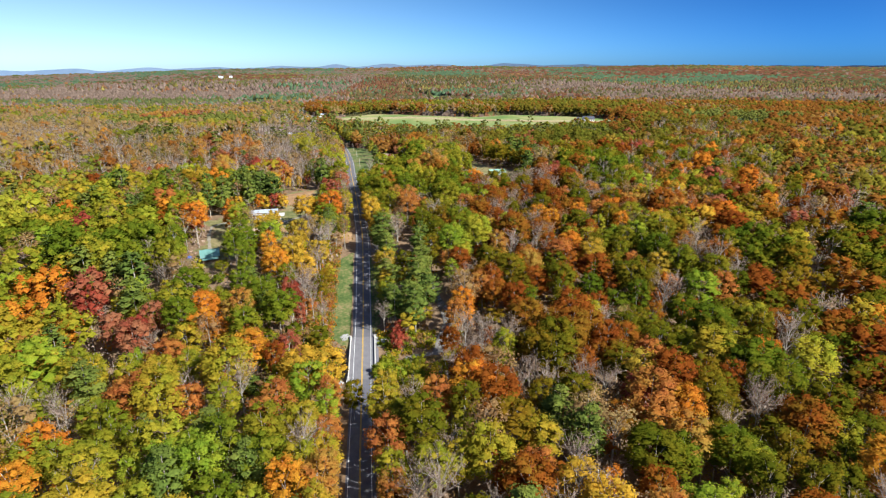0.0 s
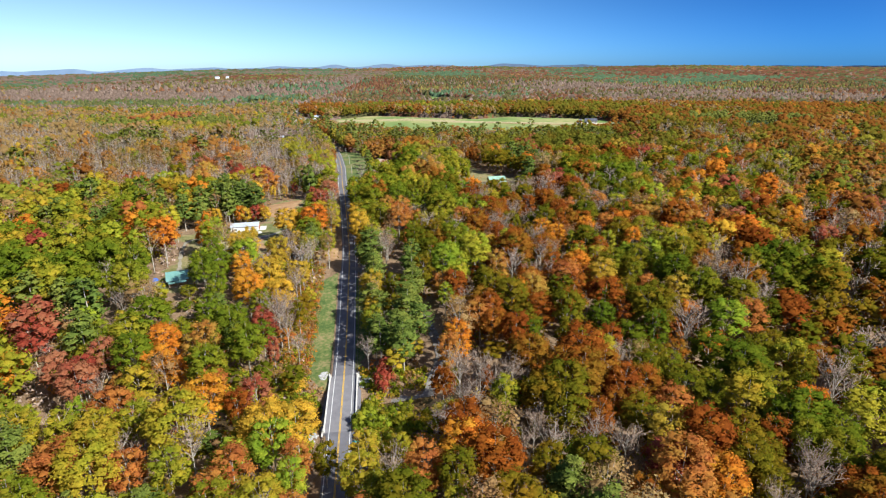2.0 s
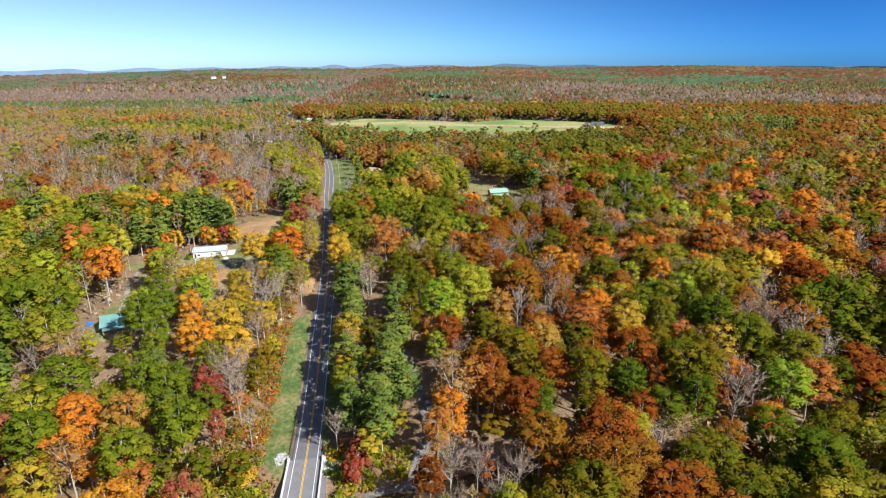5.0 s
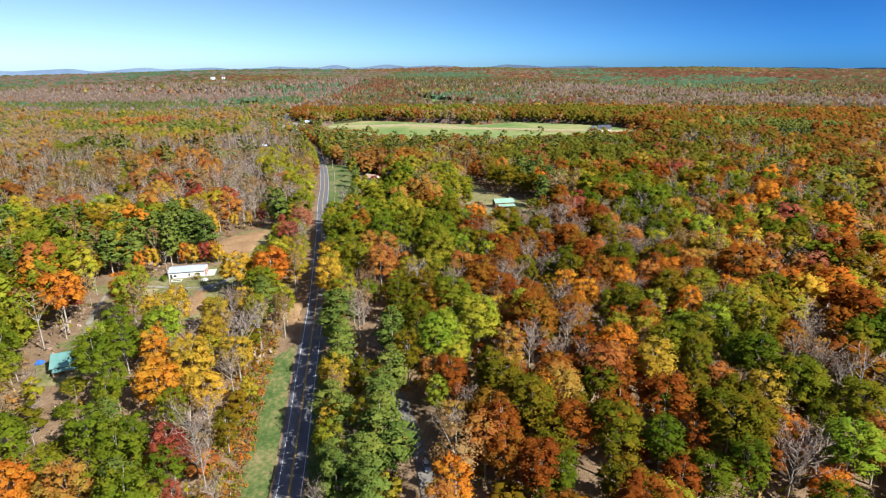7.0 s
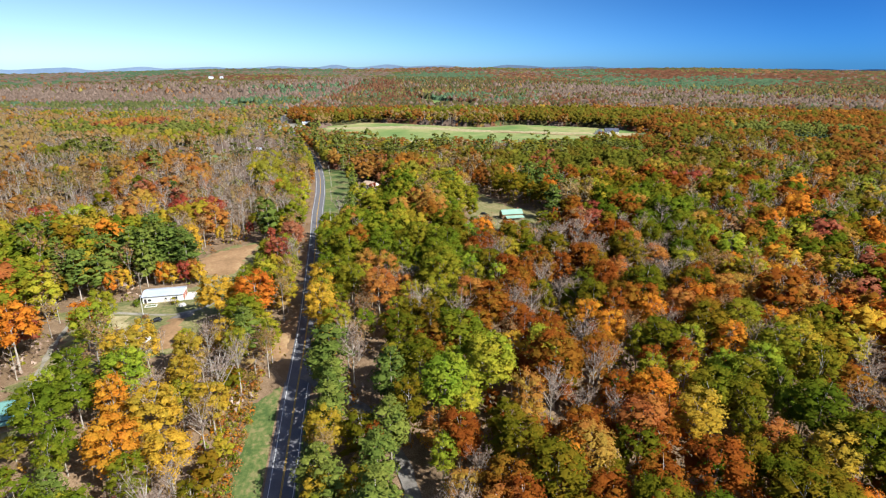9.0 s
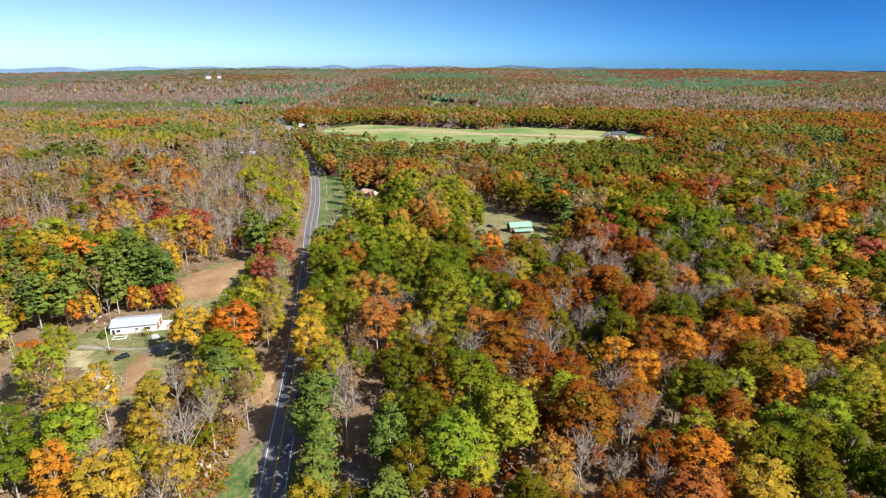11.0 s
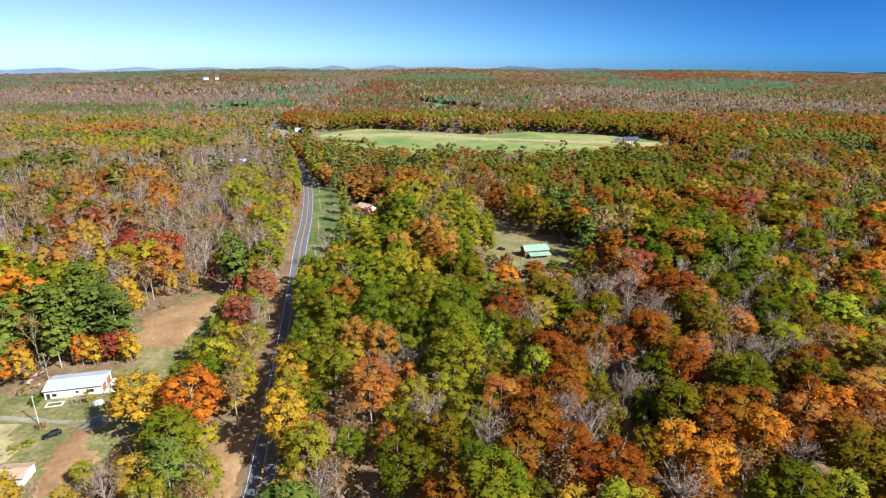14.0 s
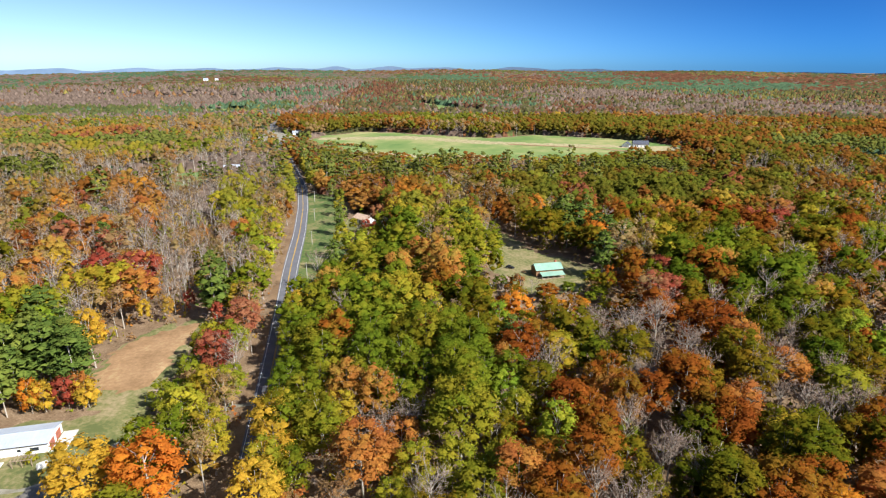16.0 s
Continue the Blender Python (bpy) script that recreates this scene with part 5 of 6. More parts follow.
def riprap(x, y, rx, ry, n, label):
    r = random.Random(int(x * 7 + y))
    heap = new("riprap")
    heap.matrix_basis = pose(x, y, float(ground_z(x, y)))
    tagged(heap, label, "stones")
    for _ in range(n):
        a, q = r.uniform(0, 6.283), math.sqrt(r.uniform(0, 1))
        px, py = math.cos(a) * q * rx, math.sin(a) * q * ry
        s = r.uniform(0.6, 1.35)
        st = new("stone", r.choice(ROCKS))
        st.parent = heap
        st.matrix_basis = pose(px, py, float(ground_z(x + px, y + py) - ground_z(x, y)) + 0.12 * s, r.uniform(-25, 25), r.uniform(-25, 25), r.uniform(0, 360)) @ Matrix.Diagonal((s, s, s, 1))


riprap(-44.4, 222.0, 1.7, 3.4, 110, "heap of white riprap stones beside the bridge abutment")
riprap(-28.8, 218.5, 2.8, 4.0, 170, "heap of white riprap stones beside the bridge abutment")
riprap(-40.6, 184.0, 1.8, 2.6, 30, "few white riprap stones beside the bridge end")

# creek
cx = np.arange(-260, 261, 5.0)
cyy = creek_y(cx)
Vc = np.concatenate([np.stack([cx, cyy - 7.5, np.full(len(cx), -4.0)], -1), np.stack([cx, cyy + 7.5, np.full(len(cx), -4.0)], -1)])
nc = len(cx)
tagged(new("water", mesh_of("water", Vc, [(i, i + 1, nc + i + 1, nc + i) for i in range(nc - 1)], [M_WATER])), "muddy brown creek water", "creek", kind="structure")

# gravel lot, tracks and drives
def track(name, pts, width, mat, label, lift=0.34):
    P, V, F = [], [], []
    for (x0, y0), (x1, y1) in zip(pts, pts[1:]):
        n = max(2, int(math.hypot(x1 - x0, y1 - y0) / 2.0))
        P += [(x0 + (x1 - x0) * i / n, y0 + (y1 - y0) * i / n) for i in range(n)]
    P.append(pts[-1])
    P = np.array(P)
    for _ in range(6):
        P[1:-1] = (P[:-2] + 2 * P[1:-1] + P[2:]) / 4
    T = np.gradient(P, axis=0)
    T /= np.linalg.norm(T, axis=1)[:, None]
    for i, (p, t) in enumerate(zip(P, T)):
        w = width / 2 + 0.25 * math.sin(i * 1.3) + 0.2 * math.sin(i * 0.5)
        for s in (-1, 0, 1):
            x, y = p[0] + t[1] * w * s, p[1] - t[0] * w * s
            V.append((x, y, float(ground_z(x, y)) + lift + (0.04 if s == 0 else 0)))
    for i in range(len(P) - 1):
        for j in range(2):
            F.append((i * 3 + j, i * 3 + j + 1, i * 3 + j + 4, i * 3 + j + 3))
    return tagged(new(name, mesh_of(name, V, F, [mat], smooth=True)), label, "track", kind="structure")


sheet("gravel_lot", [(-21, 208), (-14, 212), (-3, 215), (2, 208), (-4, 200), (-16, 201)], M_GRAVEL, "shaded grey gravel lot beside the bridge", "parking lot", lift=0.3, cell=1.5, rag=0.6)
track("dirt_track", [(-4, 210), (2, 236), (0, 247), (-4, 260), (-9, 276), (-20, 293), (-34, 305), (-47, 313)], 4.2, M_GRAVEL, "narrow dark gravel track under the trees")
sheet("gravel_apron", [(-45, 318), (-38, 309), (-34, 304), (-30, 308), (-36, 314), (-43, 322)], M_GRAVEL, "pale gravel mouth of a side track", "gravel", lift=0.42, cell=1.2, rag=0.4)
track("driveway", [(-62.5, 398), (-72, 396), (-86, 390), (-98, 372), (-104, 356), (-112, 352), (-126, 353), (-142, 355), (-150, 345), (-144, 325), (-137, 308), (-131, 294)], 1.9, M_DRIVE, "worn tan gravel driveway crossing a lawn")
sheet("gravel_pad", [(-112, 349), (-110, 355), (-104, 356), (-103, 352), (-107, 348)], M_GRAVEL, "pale blue-grey gravel parking pad", "gravel", lift=0.4, cell=1.2, rag=0.3)
track("farm_lane", [(78, 985), (140, 968), (191, 950), (235, 915), (270, 890)], 7.0, M_DIRT, "pale farm lane across the hay field", lift=0.9)

# ---------------------------------------------------------------- buildings
M_ROOF_W = surface("white_metal_roof", [(0.3, (0.46, 0.50, 0.57)), (0.7, (0.56, 0.60, 0.66))], 0.2, 2.0, 0.45, 0.2, bump=0.1)
M_ROOF_G = surface("pale_green_metal_roof", [(0.3, (0.24, 0.40, 0.30)), (0.7, (0.32, 0.48, 0.37))], 0.2, 2.0, 0.45, 0.1, bump=0.1)
M_ROOF_T = surface("teal_metal_roof", [(0.3, (0.125, 0.27, 0.24)), (0.7, (0.185, 0.34, 0.305))], 0.2, 2.0, 0.45, 0.1, bump=0.1)
M_ROOF_D = surface("slate_grey_shingles", [(0.3, (0.06, 0.065, 0.085)), (0.7, (0.11, 0.115, 0.14))], 0.5, 4.0, 0.85)
M_ROOF_B = surface("tan_shingles", [(0.3, (0.40, 0.27, 0.19)), (0.7, (0.52, 0.38, 0.28))], 0.5, 4.0, 0.85)
M_WALL_W = surface("white_siding", [(0.3, (0.70, 0.69, 0.66)), (0.7, (0.82, 0.81, 0.78))], 0.4, 4.0, 0.75, bump=0.15)
M_WALL_L = surface("brown_log_wall", [(0.3, (0.17, 0.09, 0.045)), (0.7, (0.30, 0.18, 0.09))], 0.6, 6.0, 0.85)
M_DOOR_R = surface("brick_red_door_paint", [(0.3, (0.34, 0.10, 0.06)), (0.7, (0.44, 0.15, 0.09))], 0.8, 5.0, 0.6)
M_GLASS = surface("dark_window_glass", [(0.3, (0.02, 0.025, 0.03)), (0.7, (0.05, 0.055, 0.06))], 0.5, 3.0, 0.08, spec=0.6, bump=0.0)
M_TRIM = surface("dark_trim", [(0.3, (0.035, 0.03, 0.03)), (0.7, (0.07, 0.06, 0.055))], 0.8, 5.0, 0.7)
M_WOOD = surface("grey_timber", [(0.3, (0.22, 0.16, 0.10)), (0.7, (0.38, 0.29, 0.20))], 0.8, 6.0, 0.85)
M_RUBBER = surface("tyre_rubber", [(0.3, (0.02, 0.02, 0.02)), (0.7, (0.035, 0.035, 0.035))], 2.0, 9.0, 0.9)
M_CHROME = surface("bright_rim_metal", [(0.3, (0.5, 0.5, 0.5)), (0.7, (0.65, 0.65, 0.65))], 2.0, 9.0, 0.3, 0.9)


def gable_house(name, label, category, x, y, turn, L, W, eave, ridge, walls, roofing, over=0.5, windows=(), doors=(), end_doors=(), chimney=None, porch=None, z=None):
    """A gabled house: length along its own x, front towards its own -y."""
    h = new(name)
    base = float(ground_z(x, y)) + 0.15 if z is None else z
    h.matrix_basis = pose(x, y, base, 0, 0, turn)
    tagged(h, label, category)
    bm = bmesh.new()
    a, b = L / 2, W / 2
    vs = [bm.verts.new(v) for v in ((-a, -b, -1.2), (a, -b, -1.2), (a, b, -1.2), (-a, b, -1.2), (-a, -b, eave), (a, -b, eave), (a, b, eave), (-a, b, eave), (-a, 0, ridge - 0.08), (a, 0, ridge - 0.08))]
    for f in ((0, 1, 5, 4), (2, 3, 7, 6), (1, 2, 6, 9, 5), (3, 0, 4, 8, 7), (4, 5, 9, 8), (6, 7, 8, 9), (3, 2, 1, 0)):
        bm.faces.new([vs[i] for i in f])
    part("wall", bm, walls, h)
    slope = (ridge - eave) / b
    for s in (-1, 1):
        bm = bmesh.new()
        lo, zl = b + over, eave - slope * over
        pts = [(-a - over, 0, ridge), (a + over, 0, ridge), (a + over, s * lo, zl), (-a - over, s * lo, zl)]
        top = [bm.verts.new((p[0], p[1], p[2] + 0.16)) for p in pts]
        bot = [bm.verts.new(p) for p in pts]
        bm.faces.new(top), bm.faces.new(bot[::-1])
        for i in range(4):
            bm.faces.new((top[i], bot[i], bot[(i + 1) % 4], top[(i + 1) % 4]))
        bmesh.ops.recalc_face_normals(bm, faces=bm.faces)
        panel = part("roof", bm, roofing, h)
        n = max(2, int(L / 0.9))
        me = None
        for i in range(n + 1):
            px = -a - over + (L + 2 * over) * i / n
            if me is None:
                bm = bmesh.new()
                q = [(-0.03, 0, ridge + 0.15), (0.03, 0, ridge + 0.15), (0.03, s * lo, zl + 0.15), (-0.03, s * lo, zl + 0.15)]
                tv = [bm.verts.new((v[0], v[1], v[2] + 0.06)) for v in q]
                bv = [bm.verts.new(v) for v in q]
                bm.faces.new(tv)
                for k in range(4):
                    bm.faces.new((tv[k], bv[k], bv[(k + 1) % 4], tv[(k + 1) % 4]))
                rib = part("roof_seam", bm, roofing, panel)
                me = rib.data
            else:
                rib = new("roof_seam", me)
                rib.parent = panel
            rib.location.x = px
        part("gutter", boxed(-a - over, a + over, s * lo - 0.08, s * lo + 0.08, zl - 0.06, zl + 0.1), M_TRIM, h, "dark eave trim")
    part("ridge_cap", boxed(-a - over, a + over, -0.2, 0.2, ridge + 0.1, ridge + 0.24, bevel=0.05), roofing, h)
    for wx, wz, ww, wh, side in windows:
        w = part("window", boxed(wx - ww / 2 - 0.08, wx + ww / 2 + 0.08, side * b - 0.05, side * b + 0.05, wz - 0.08, wz + wh + 0.08), M_WALL_W, h, "white window frame")
        part("pane", boxed(wx - ww / 2, wx + ww / 2, side * b - 0.07, side * b + 0.07, wz, wz + wh), M_GLASS, w)
    for dx, dw, dh, mat, side in doors:
        part("door", boxed(dx - dw / 2, dx + dw / 2, side * b - 0.06, side * b + 0.06, 0, dh), mat, h)
    for dy, dw, dh, mat, side in end_doors:
        d = part("garage_door", boxed(side * a - 0.07, side * a + 0.07, dy - dw / 2, dy + dw / 2, 0, dh), mat, h)
        for k in range(1, 4):
            part("door_panel_joint", boxed(side * a - 0.085, side * a + 0.085, dy - dw / 2, dy + dw / 2, dh * k / 4 - 0.02, dh * k / 4 + 0.02), M_TRIM, d)
    if chimney:
        part("chimney", boxed(chimney[0] - 0.45, chimney[0] + 0.45, chimney[1] - 0.35, chimney[1] + 0.35, eave, ridge + 0.9, bevel=0.04), M_DOOR_R, h)
    if porch:
        x0, x1, depth, zt, zb = porch
        bm = bmesh.new()
        q = [(x0, -b, zt), (x1, -b, zt), (x1, -b - depth, zb), (x0, -b - depth, zb)]
        tv = [bm.verts.new((v[0], v[1], v[2] + 0.12)) for v in q]
        bv = [bm.verts.new(v) for v in q]
        bm.faces.new(tv), bm.faces.new(bv[::-1])
        for k in range(4):
            bm.faces.new((tv[k], bv[k], bv[(k + 1) % 4], tv[(k + 1) % 4]))
        bmesh.ops.recalc_face_normals(bm, faces=bm.faces)
        part("porch_roof", bm, roofing, h)
        part("porch_floor", boxed(x0 + 0.1, x1 - 0.1, -b - depth + 0.2, -b, -0.4, 0.1), M_WOOD, h)
        n = max(2, int((x1 - x0) / 3))
        for k in range(n + 1):
            px = x0 + 0.25 + (x1 - x0 - 0.5) * k / n
            part("porch_post", boxed(px - 0.1, px + 0.1, -b - depth + 0.25, -b - depth + 0.45, 0.1, zb), M_WOOD, h)
    return h


gable_house("workshop", "long white workshop with a white metal roof and red garage doors", "workshop", -123.2, 370.6, 13.6, 16.6, 9.6, 3.1, 4.2, M_WALL_W, M_ROOF_W, 0.35,
            windows=((-5.4, 0.9, 1.4, 1.0, -1), (1.2, 1.3, 0.9, 0.8, -1), (5.0, 1.1, 2.2, 1.1, -1)), doors=((-7.2, 1.0, 2.1, M_TRIM, -1), (-1.2, 1.0, 2.1, M_WALL_W, -1)),
            end_doors=((-2.2, 2.9, 2.5, M_DOOR_R, 1), (2.0, 2.9, 2.5, M_DOOR_R, 1)))
gable_house("cabin", "log cabin with a pale green metal roof and porch", "cabin", 49.4, 513.0, 13.5, 14.5, 7.2, 3.7, 6.0, M_WALL_L, M_ROOF_G, 0.3,
            windows=((-4, 1.0, 1.1, 1.2, -1), (3.5, 1.0, 1.1, 1.2, -1)), doors=((0, 1.0, 2.1, M_WOOD, -1),), chimney=(5.0, 1.0), porch=(-5.5, 7.2, 4.0, 2.55, 1.75))
gable_house("house", "house with a teal metal roof among the trees", "house", -125.6, 281.0, 24, 8.5, 10.5, 3.0, 5.4, M_WALL_L, M_ROOF_T, 0.7,
            windows=((-2, 1.0, 1.1, 1.2, -1), (2, 1.0, 1.1, 1.2, -1)), doors=((0, 1.0, 2.1, M_WOOD, -1),), porch=(-3.9, 3.9, 2.6, 2.6, 2.1))
gable_house("farmhouse", "white farmhouse with a slate-grey roof beside the hay field", "house", 247.0, 968.0, -4, 19.0, 11.0, 4.2, 8.2, M_WALL_W, M_ROOF_D, 0.5,
            windows=tuple((x, 1.2, 1.3, 1.6, -1) for x in (-7.5, -4.5, 4.5, 7.5)), doors=((0, 1.1, 2.2, M_TRIM, -1),), chimney=(6.0, 2.0))
gable_house("garage", "pale garage with a slate-grey gable roof", "garage", 228.5, 966.0, 62, 11.0, 9.0, 3.6, 7.0, M_WALL_W, M_ROOF_D, 0.5, end_doors=((0, 5.0, 2.6, M_WALL_W, -1),), windows=((0, 1.2, 1.2, 1.2, -1),))
gable_house("house", "low house with a tan shingle roof under the trees", "house", -60.5, 612.0, -38, 13.0, 9.0, 3.0, 5.2, M_WALL_W, M_ROOF_B, 0.6,
            windows=((-3, 1.0, 1.2, 1.2, -1), (3, 1.0, 1.2, 1.2, -1)), doors=((0, 1.0, 2.1, M_TRIM, -1),))
gable_house("house", "white house with a pale roof half hidden by woods", "house", -224.0, 803.0, 22, 15.0, 10.0, 3.4, 5.8, M_WALL_W, M_ROOF_W, 0.6,
            windows=((-4, 1.0, 1.2, 1.2, -1), (4, 1.0, 1.2, 1.2, -1)), doors=((0, 1.0, 2.1, M_TRIM, -1),))
gable_house("barn", "small white barn beside the far road", "barn", -231.0, 1090.0, 8, 12.0, 9.0, 4.2, 6.5, M_WALL_W, M_ROOF_W, 0.5, doors=((0, 3.0, 3.0, M_TRIM, -1),))
gable_house("shed", "small pale shed at the edge of the woods", "shed", 419.0, 941.0, 5, 11.0, 7.0, 3.4, 5.2, M_WALL_W, M_ROOF_W, 0.4, doors=((0, 2.2, 2.2, M_TRIM, -1),))


gable_house("shed", "small white outbuilding with a tan shingle roof in the yard", "shed", -113.2, 328.2, 8, 7.0, 5.6, 2.5, 3.3, M_WALL_W, M_ROOF_B, 0.4,
            windows=((-1.8, 1.0, 0.9, 0.8, -1),), doors=((1.2, 1.0, 2.0, M_TRIM, -1),))


def car(name, label, x, y, turn, paint, pickup=False):
    c = new(name)
    c.matrix_basis = pose(x, y, float(ground_z(x, y)) + 0.34, 0, 0, turn)
    tagged(c, label, "car", "parked cars")
    outline = [(-2.35, 0.42), (-2.38, 0.85), (-2.2, 0.95), (-1.1, 1.0), (1.2, 0.98), (2.1, 0.86), (2.36, 0.7), (2.36, 0.4)]
    roof_line = [(-0.2, 0.98), (0.0, 1.62), (1.0, 1.58), (1.55, 0.98)] if pickup else [(-2.15, 0.95), (-1.75, 1.48), (0.1, 1.55), (1.15, 0.98)]

    def loft(points, half, inset):
        bm = bmesh.new()
        k = len(points)
        rows = []
        for w in (-half, half):
            rows.append([bm.verts.new((px, w * (1 - (inset if pz > 1.1 else 0)), pz)) for px, pz in points])
        for i in range(k):
            bm.faces.new((rows[0][i], rows[0][(i + 1) % k], rows[1][(i + 1) % k], rows[1][i]))
        bm.faces.new(rows[0][::-1]), bm.faces.new(rows[1])
        bmesh.ops.recalc_face_normals(bm, faces=bm.faces)
        bmesh.ops.bevel(bm, geom=list(bm.edges), offset=0.05, segments=2, affect="EDGES")
        return bm
    body = part("body", loft(outline, 0.92, 0.0), paint, c)
    part("cabin", loft(roof_line, 0.84, 0.16), M_GLASS, c, "dark glazed cabin")
    x0, x1 = (0.02, 0.98) if pickup else (-1.7, 0.1)
    part("roof", boxed(x0, x1, -0.68, 0.68, 1.5, 1.64, bevel=0.05), paint, c)
    if pickup:
        part("load_bed", boxed(-2.2, -0.35, -0.72, 0.72, 0.99, 1.04), M_TRIM, c)
    for wx in (-1.45, 1.5):
        for s in (-1, 1):
            bm = bmesh.new()
            bmesh.ops.create_cone(bm, cap_ends=True, segments=14, radius1=0.34, radius2=0.34, depth=0.24, matrix=pose(wx, s * 0.84, 0.34, 90))
            w = part("wheel", bm, M_RUBBER, c)
            bm = bmesh.new()
            bmesh.ops.create_cone(bm, cap_ends=True, segments=10, radius1=0.2, radius2=0.2, depth=0.27, matrix=pose(wx, s * 0.84, 0.34, 90))
            part("rim", bm, M_CHROME, w)
    for s in (-1, 1):
        part("headlight", boxed(2.28, 2.39, s * 0.66 - 0.17, s * 0.66 + 0.17, 0.62, 0.76), M_CHROME, c)
        part("tail_light", boxed(-2.41, -2.32, s * 0.7 - 0.12, s * 0.7 + 0.12, 0.66, 0.86), M_DOOR_R, c, "red tail light")
    return c


M_BLACK = surface("black_car_paint", [(0.3, (0.012, 0.012, 0.018)), (0.7, (0.02, 0.02, 0.028))], 1.0, 5.0, 0.2, bump=0.0, spec=0.6)
M_SILVER = surface("silver_car_paint", [(0.3, (0.42, 0.43, 0.46)), (0.7, (0.52, 0.53, 0.56))], 1.0, 5.0, 0.3, 0.4, bump=0.0)
M_BLUEGREY = surface("blue_grey_car_paint", [(0.3, (0.16, 0.20, 0.27)), (0.7, (0.22, 0.26, 0.33))], 1.0, 5.0, 0.3, 0.2, bump=0.0)
car("car", "black hatchback parked on the lawn", -115.3, 345.6, 218, M_BLACK)
car("car", "dark car parked beside the cabin", 31.1, 520.4, -25, M_BLACK)
car("pickup_truck", "grey pickup truck parked on a shaded track", -3.1, 257.0, -68, M_BLUEGREY, True)
car("car", "silver car parked on a shaded track", 0.7, 247.0, -74, M_SILVER)
car("car", "dark car parked in front of the farmhouse", 236.0, 954.0, 10, M_BLACK)

# pole, arbour, frame bed, shrubs
M_POLE = surface("pale_weathered_pole", [(0.3, (0.42, 0.40, 0.36)), (0.7, (0.58, 0.55, 0.50))], 1.0, 8.0, 0.85)


def utility_pole(x, y, h, label, arm=False):
    p = new("utility_pole")
    p.matrix_basis = pose(x, y, float(ground_z(x, y)) - 0.1)
    tagged(p, label, "pole")
    bm = bmesh.new()
    bmesh.ops.create_cone(bm, cap_ends=True, segments=10, radius1=0.17, radius2=0.11, depth=h, matrix=Matrix.Translation((0, 0, h / 2)))
    part("shaft", bm, M_POLE, p)
    if arm:
        part("crossarm", boxed(-1.2, 1.2, -0.06, 0.06, h - 0.8, h - 0.66), M_WOOD, p)
        for o in (-1.1, 0.0, 1.1):
            part("insulator", boxed(o - 0.05, o + 0.05, -0.05, 0.05, h - 0.66, h - 0.45), M_CONC, p)
    else:
        part("lamp_head", boxed(-0.16, 0.5, -0.14, 0.14, h - 0.15, h + 0.12, bevel=0.04), M_CONC, p)


utility_pole(-123.6, 351.7, 9.6, "pale wooden yard light pole on the lawn")
for yy in (505, 560, 615, 670):
    utility_pole(float(road_x(yy)) + 9.5, yy, 9.0, "wooden utility pole on the roadside lawn", True)

arbour = new("arbour")
arbour.matrix_basis = pose(-117.0, 362.4, float(ground_z(-117, 362.4)) + 0.2, 0, 0, 13)
tagged(arbour, "open timber arbour partly covered by a vine", "arbour")
for ax in (-2.4, 0, 2.4):
    for ay in (-1, 1):
        part("post", boxed(ax - 0.08, ax + 0.08, ay - 0.08, ay + 0.08, -0.2, 2.2), M_WOOD, arbour)
for ay in (-1, 1):
    part("beam", boxed(-2.8, 2.8, ay - 0.07, ay + 0.07, 2.2, 2.36), M_WOOD, arbour)
for k in range(7):
    part("rafter", boxed(-2.6 + k * 0.86, -2.5 + k * 0.86, -1.4, 1.4, 2.36, 2.5), M_WOOD, arbour)
bed = new("garden_bed")
bed.matrix_basis = pose(-125.3, 361.4, float(ground_z(-125.3, 361.4)) + 0.2, 0, 0, 13)
tagged(bed, "pale concrete-framed garden bed on the lawn", "garden bed")
for x0, x1, y0, y1 in ((-2.5, 2.5, -1.3, -0.9), (-2.5, 2.5, 0.9, 1.3), (-2.5, -2.0, -0.9, 0.9), (2.0, 2.5, -0.9, 0.9)):
    part("kerb", boxed(x0, x1, y0, y1, -0.2, 0.32, bevel=0.04), M_CONC, bed)
part("soil", boxed(-2.0, 2.0, -0.9, 0.9, -0.2, 0.15), M_GRASS, bed)
slab = new("apron")
slab.matrix_basis = pose(-112.9, 372.9, float(ground_z(-112.9, 372.9)) + 0.3, 0, 0, 13.6)
tagged(slab, "pale concrete apron in front of garage doors", "slab")
part("slab", boxed(-1.9, 2.1, -4.6, 4.6, -0.2, 0.12, bevel=0.03), M_CONC, slab)


def shrub(kind, label, x, y, size, tall=1.0, seed=0):
    s = new("shrub")
    s.matrix_basis = pose(x, y, float(ground_z(x, y)), 0, 0, seed * 71) @ Matrix.Diagonal((size, size, size * tall, 1))
    tagged(s, label, "shrub")
    V, T, M, N = broadleaf(200 + seed, 2.0, 1.0, 9, 170, 0.2, 0.05)
    for slot, name, mat in ((0, "crown", LEAF[kind]), (1, "stem", BARK)):
        t = T[M == slot]
        used = np.unique(t)
        back = np.zeros(len(V), dtype=int)
        back[used] = np.arange(len(used))
        v = V[used].copy()
        if slot == 1:
            v[:, :2] *= 0.25
        ob = new(name, tri_mesh(name, v, back[t], [mat], N=N[used]))
        ob.parent = s


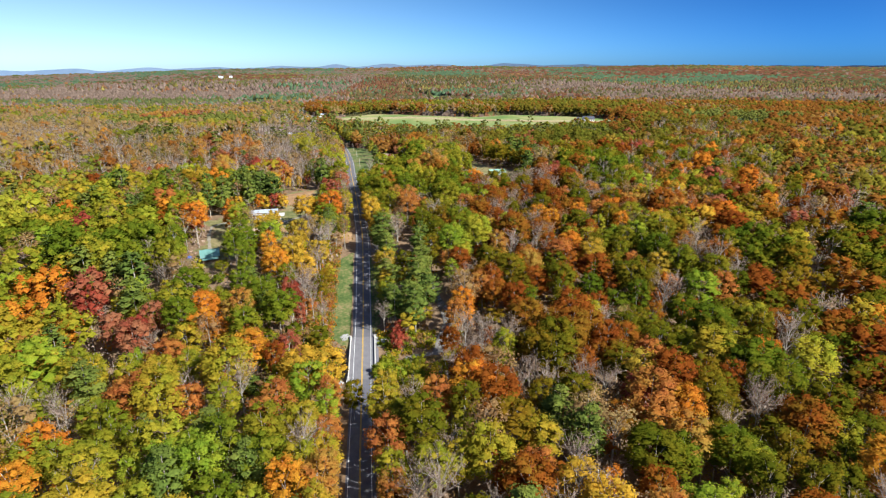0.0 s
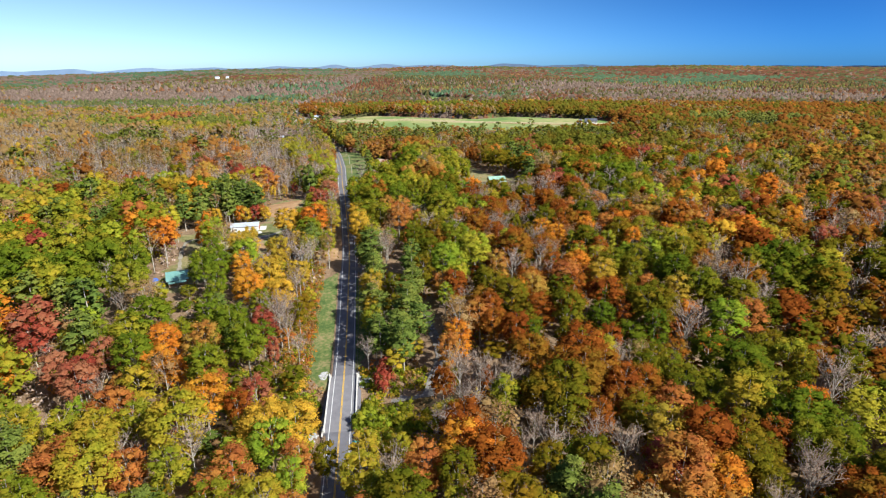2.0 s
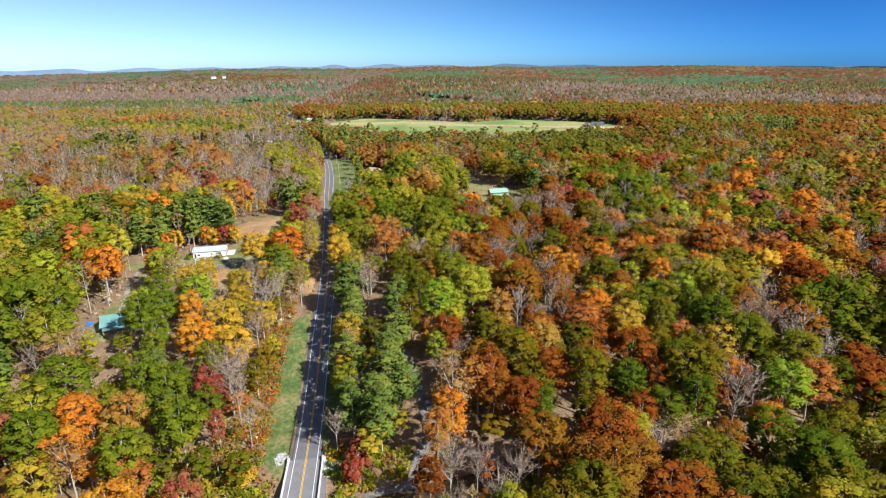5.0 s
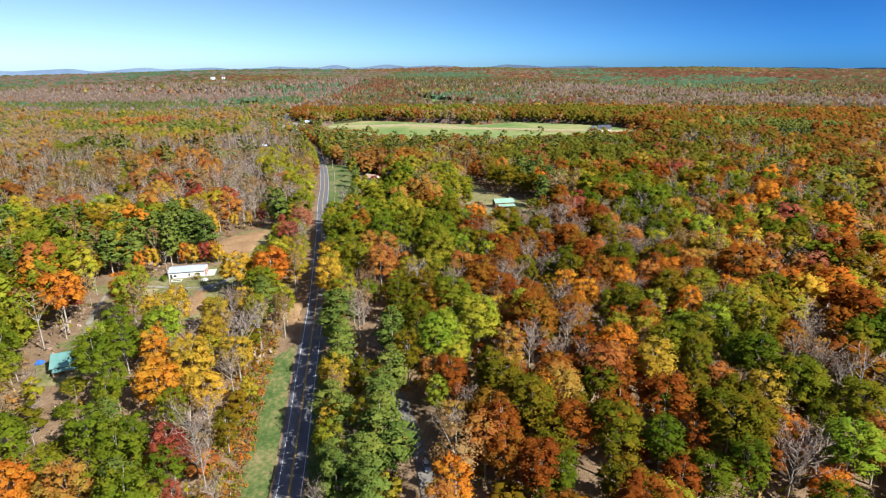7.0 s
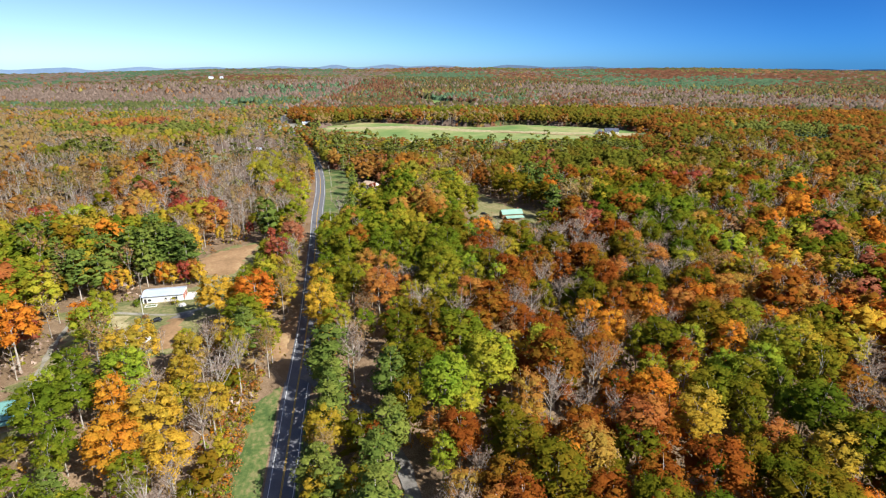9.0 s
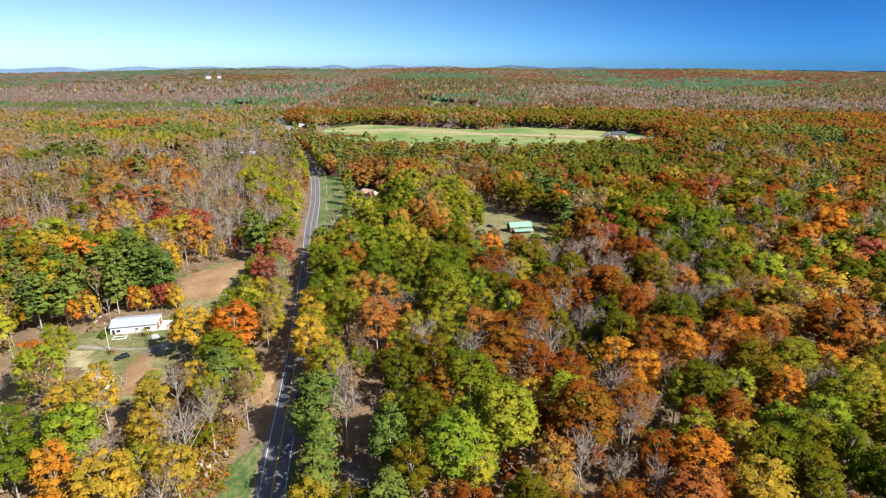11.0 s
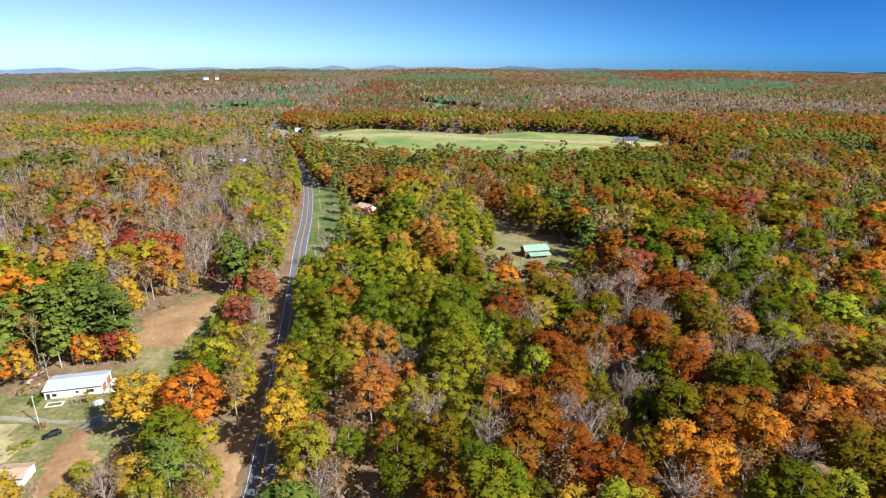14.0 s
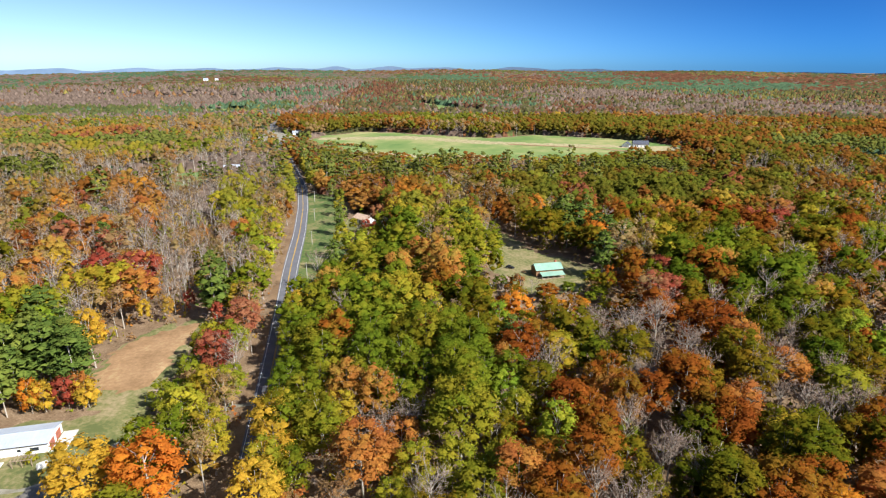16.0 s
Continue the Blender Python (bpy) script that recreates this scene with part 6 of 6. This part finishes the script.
shrub("red", "vivid red young maple beside the gravel lot", -20.0, 219.5, 3.2, 1.45, 1)
shrub("green", "round green shrub on the lawn", -131.2, 361.6, 1.9, 0.9, 2)
shrub("tan", "brown clipped shrub by the yard pole", -121.5, 349.5, 1.3, 0.7, 3)
shrub("olive", "vine-covered shrub by the arbour", -116.0, 363.6, 1.8, 0.8, 4)
shrub("lime", "low yellow-green hedge on the lawn", -121.5, 339.0, 1.6, 0.6, 5)
shrub("lime", "low yellow-green hedge on the lawn", -119.5, 341.5, 1.4, 0.6, 6)
r = random.Random(5)
for k in range(58):
    yy = r.uniform(180, 208)
    xx = r.uniform(-27.5, -9)
    if abs(yy - float(creek_y(xx))) > 2.2 and not (yy > 199 and xx > -20):
        shrub(r.choice(("green", "green", "lime", "olive")), "green creekside shrub beside the bridge", xx, yy, r.uniform(1.5, 2.9), r.uniform(0.7, 1.1), k)
for k in range(24):
    yy = r.uniform(176, 214)
    xx = float(road_x(yy)) - r.uniform(9, 20)
    if abs(yy - float(creek_y(xx))) > 4.0:
        shrub(r.choice(("olive", "lime", "gold", "green")), "low yellow-green creekside shrub", xx, yy, r.uniform(1.0, 2.0), r.uniform(0.7, 1.1), 50 + k)
for k in range(26):
    u = k / 25
    shrub(r.choice(("rust", "green", "rust")), "russet hedge plant across the field", -167 + 72 * u + r.uniform(-1, 1), 985 - 32 * u + r.uniform(-1, 1), r.uniform(1.6, 2.6), 0.9, 90 + k)

# small things on the ground
M_TEAL = surface("teal_tarpaulin", [(0.3, (0.02, 0.25, 0.24)), (0.7, (0.05, 0.38, 0.36))], 1.5, 7.0, 0.5)
M_BLUE = surface("blue_tarpaulin", [(0.3, (0.03, 0.10, 0.42)), (0.7, (0.06, 0.17, 0.55))], 1.5, 7.0, 0.5)


def draped(name, label, category, x, y, sx, sy, sz, mat, seed):
    """A sheet thrown over a low heap, crumpled and sagging to the ground."""
    r = random.Random(seed)
    bm = bmesh.new()
    bmesh.ops.create_grid(bm, x_segments=10, y_segments=10, size=0.5)
    for v in bm.verts:
        e = max(abs(v.co.x), abs(v.co.y)) * 2
        v.co = Vector((v.co.x * sx + r.uniform(-0.05, 0.05), v.co.y * sy + r.uniform(-0.05, 0.05), sz * (1 - e ** 3) + r.uniform(0, 0.12) * sz))
    ob = new(name)
    ob.matrix_basis = pose(x, y, float(ground_z(x, y)) + 0.2, 0, 0, seed * 37)
    tagged(ob, label, category)
    part("sheet", bm, mat, ob)


draped("tarpaulin", "teal tarpaulin lying beside the bridge end", "tarpaulin", -25.5, 181.0, 3.2, 1.6, 0.7, M_TEAL, 4)
draped("tarpaulin", "bright blue tarpaulin beside the teal-roofed house", "tarpaulin", -137.5, 282.5, 2.6, 2.2, 1.3, M_BLUE, 5)
draped("tarpaulin", "pale sheet over a heap beside the arbour", "tarpaulin", -111.8, 362.2, 3.0, 2.6, 1.1, M_CONC, 6)
draped("tarpaulin", "pale sheet on a heap in the thicket", "tarpaulin", -108.5, 318.0, 5.0, 2.4, 1.0, M_CONC, 8)

log = new("fallen_trunk")
log.matrix_basis = pose(-55.5, 236.0, float(ground_z(-55.5, 236)) + 0.35)
tagged(log, "bleached fallen trunk curving on the grass verge", "log")
bm = bmesh.new()
ring = []
for i in range(9):
    u = i / 8
    a = -1.2 + 2.4 * u
    cpt = Vector((2.6 * math.cos(a) - 2.0, 3.6 * math.sin(a), 0.25 * math.sin(u * 3)))
    rad_l = 0.22 * (1 - 0.6 * u)
    ring.append([bm.verts.new(cpt + Vector((math.cos(w) * rad_l * math.cos(a), math.cos(w) * rad_l * math.sin(a), math.sin(w) * rad_l))) for w in (k * 1.0472 for k in range(6))])
for p0, p1 in zip(ring, ring[1:]):
    for k in range(6):
        bm.faces.new((p0[k], p0[(k + 1) % 6], p1[(k + 1) % 6], p1[k]))
part("trunk", bm, M_CONC, log, "bleached bare wood")

for k, (x, y) in enumerate(((18.8, 495.5), (20.6, 497.4))):
    t = new("storage_tank")
    t.matrix_basis = pose(x, y, float(ground_z(x, y)) + 0.2)
    tagged(t, "small white storage tank beside the clearing", "tank", "storage tanks")
    bm = bmesh.new()
    bmesh.ops.create_cone(bm, cap_ends=True, segments=16, radius1=0.6, radius2=0.6, depth=1.3, matrix=Matrix.Translation((0, 0, 0.65)))
    part("drum", bm, M_WALL_W, t)
    bm = bmesh.new()
    bmesh.ops.create_cone(bm, cap_ends=True, segments=12, radius1=0.58, radius2=0.15, depth=0.25, matrix=Matrix.Translation((0, 0, 1.42)))
    part("lid", bm, M_WALL_W, t)

pile = new("lumber_pile")
pile.matrix_basis = pose(-119.5, 291.0, float(ground_z(-119.5, 291)) + 0.25, 0, 0, 30)
tagged(pile, "stack of brown lumber in the yard", "lumber")
for k in range(14):
    part("board", boxed(-2 + 0.1 * (k % 3), 2 - 0.12 * (k % 4), -0.7 + 0.34 * (k % 4), -0.4 + 0.34 * (k % 4), 0.16 * (k // 4), 0.16 * (k // 4) + 0.13), M_WOOD, pile)

sheet("gravel_yard", [(226, 940), (240, 930), (286, 928), (302, 956), (284, 976), (262, 972), (258, 958), (236, 954)], M_STRAW, "pale gravel and straw yard round the farmhouse", "yard", lift=0.95, cell=4.0, rag=1.0)
for x, y, w in ((-1010, 2640, 18), (-968, 2650, 12)):
    gable_house("farm_building", "small white farm building far off among the woods", "building", x, y, 8, w, 12, 5, 9, M_WALL_W, M_ROOF_W, 0.6, windows=((0, 1.2, 2.0, 2.0, -1),), z=float(land(x, y)) + 21.0)
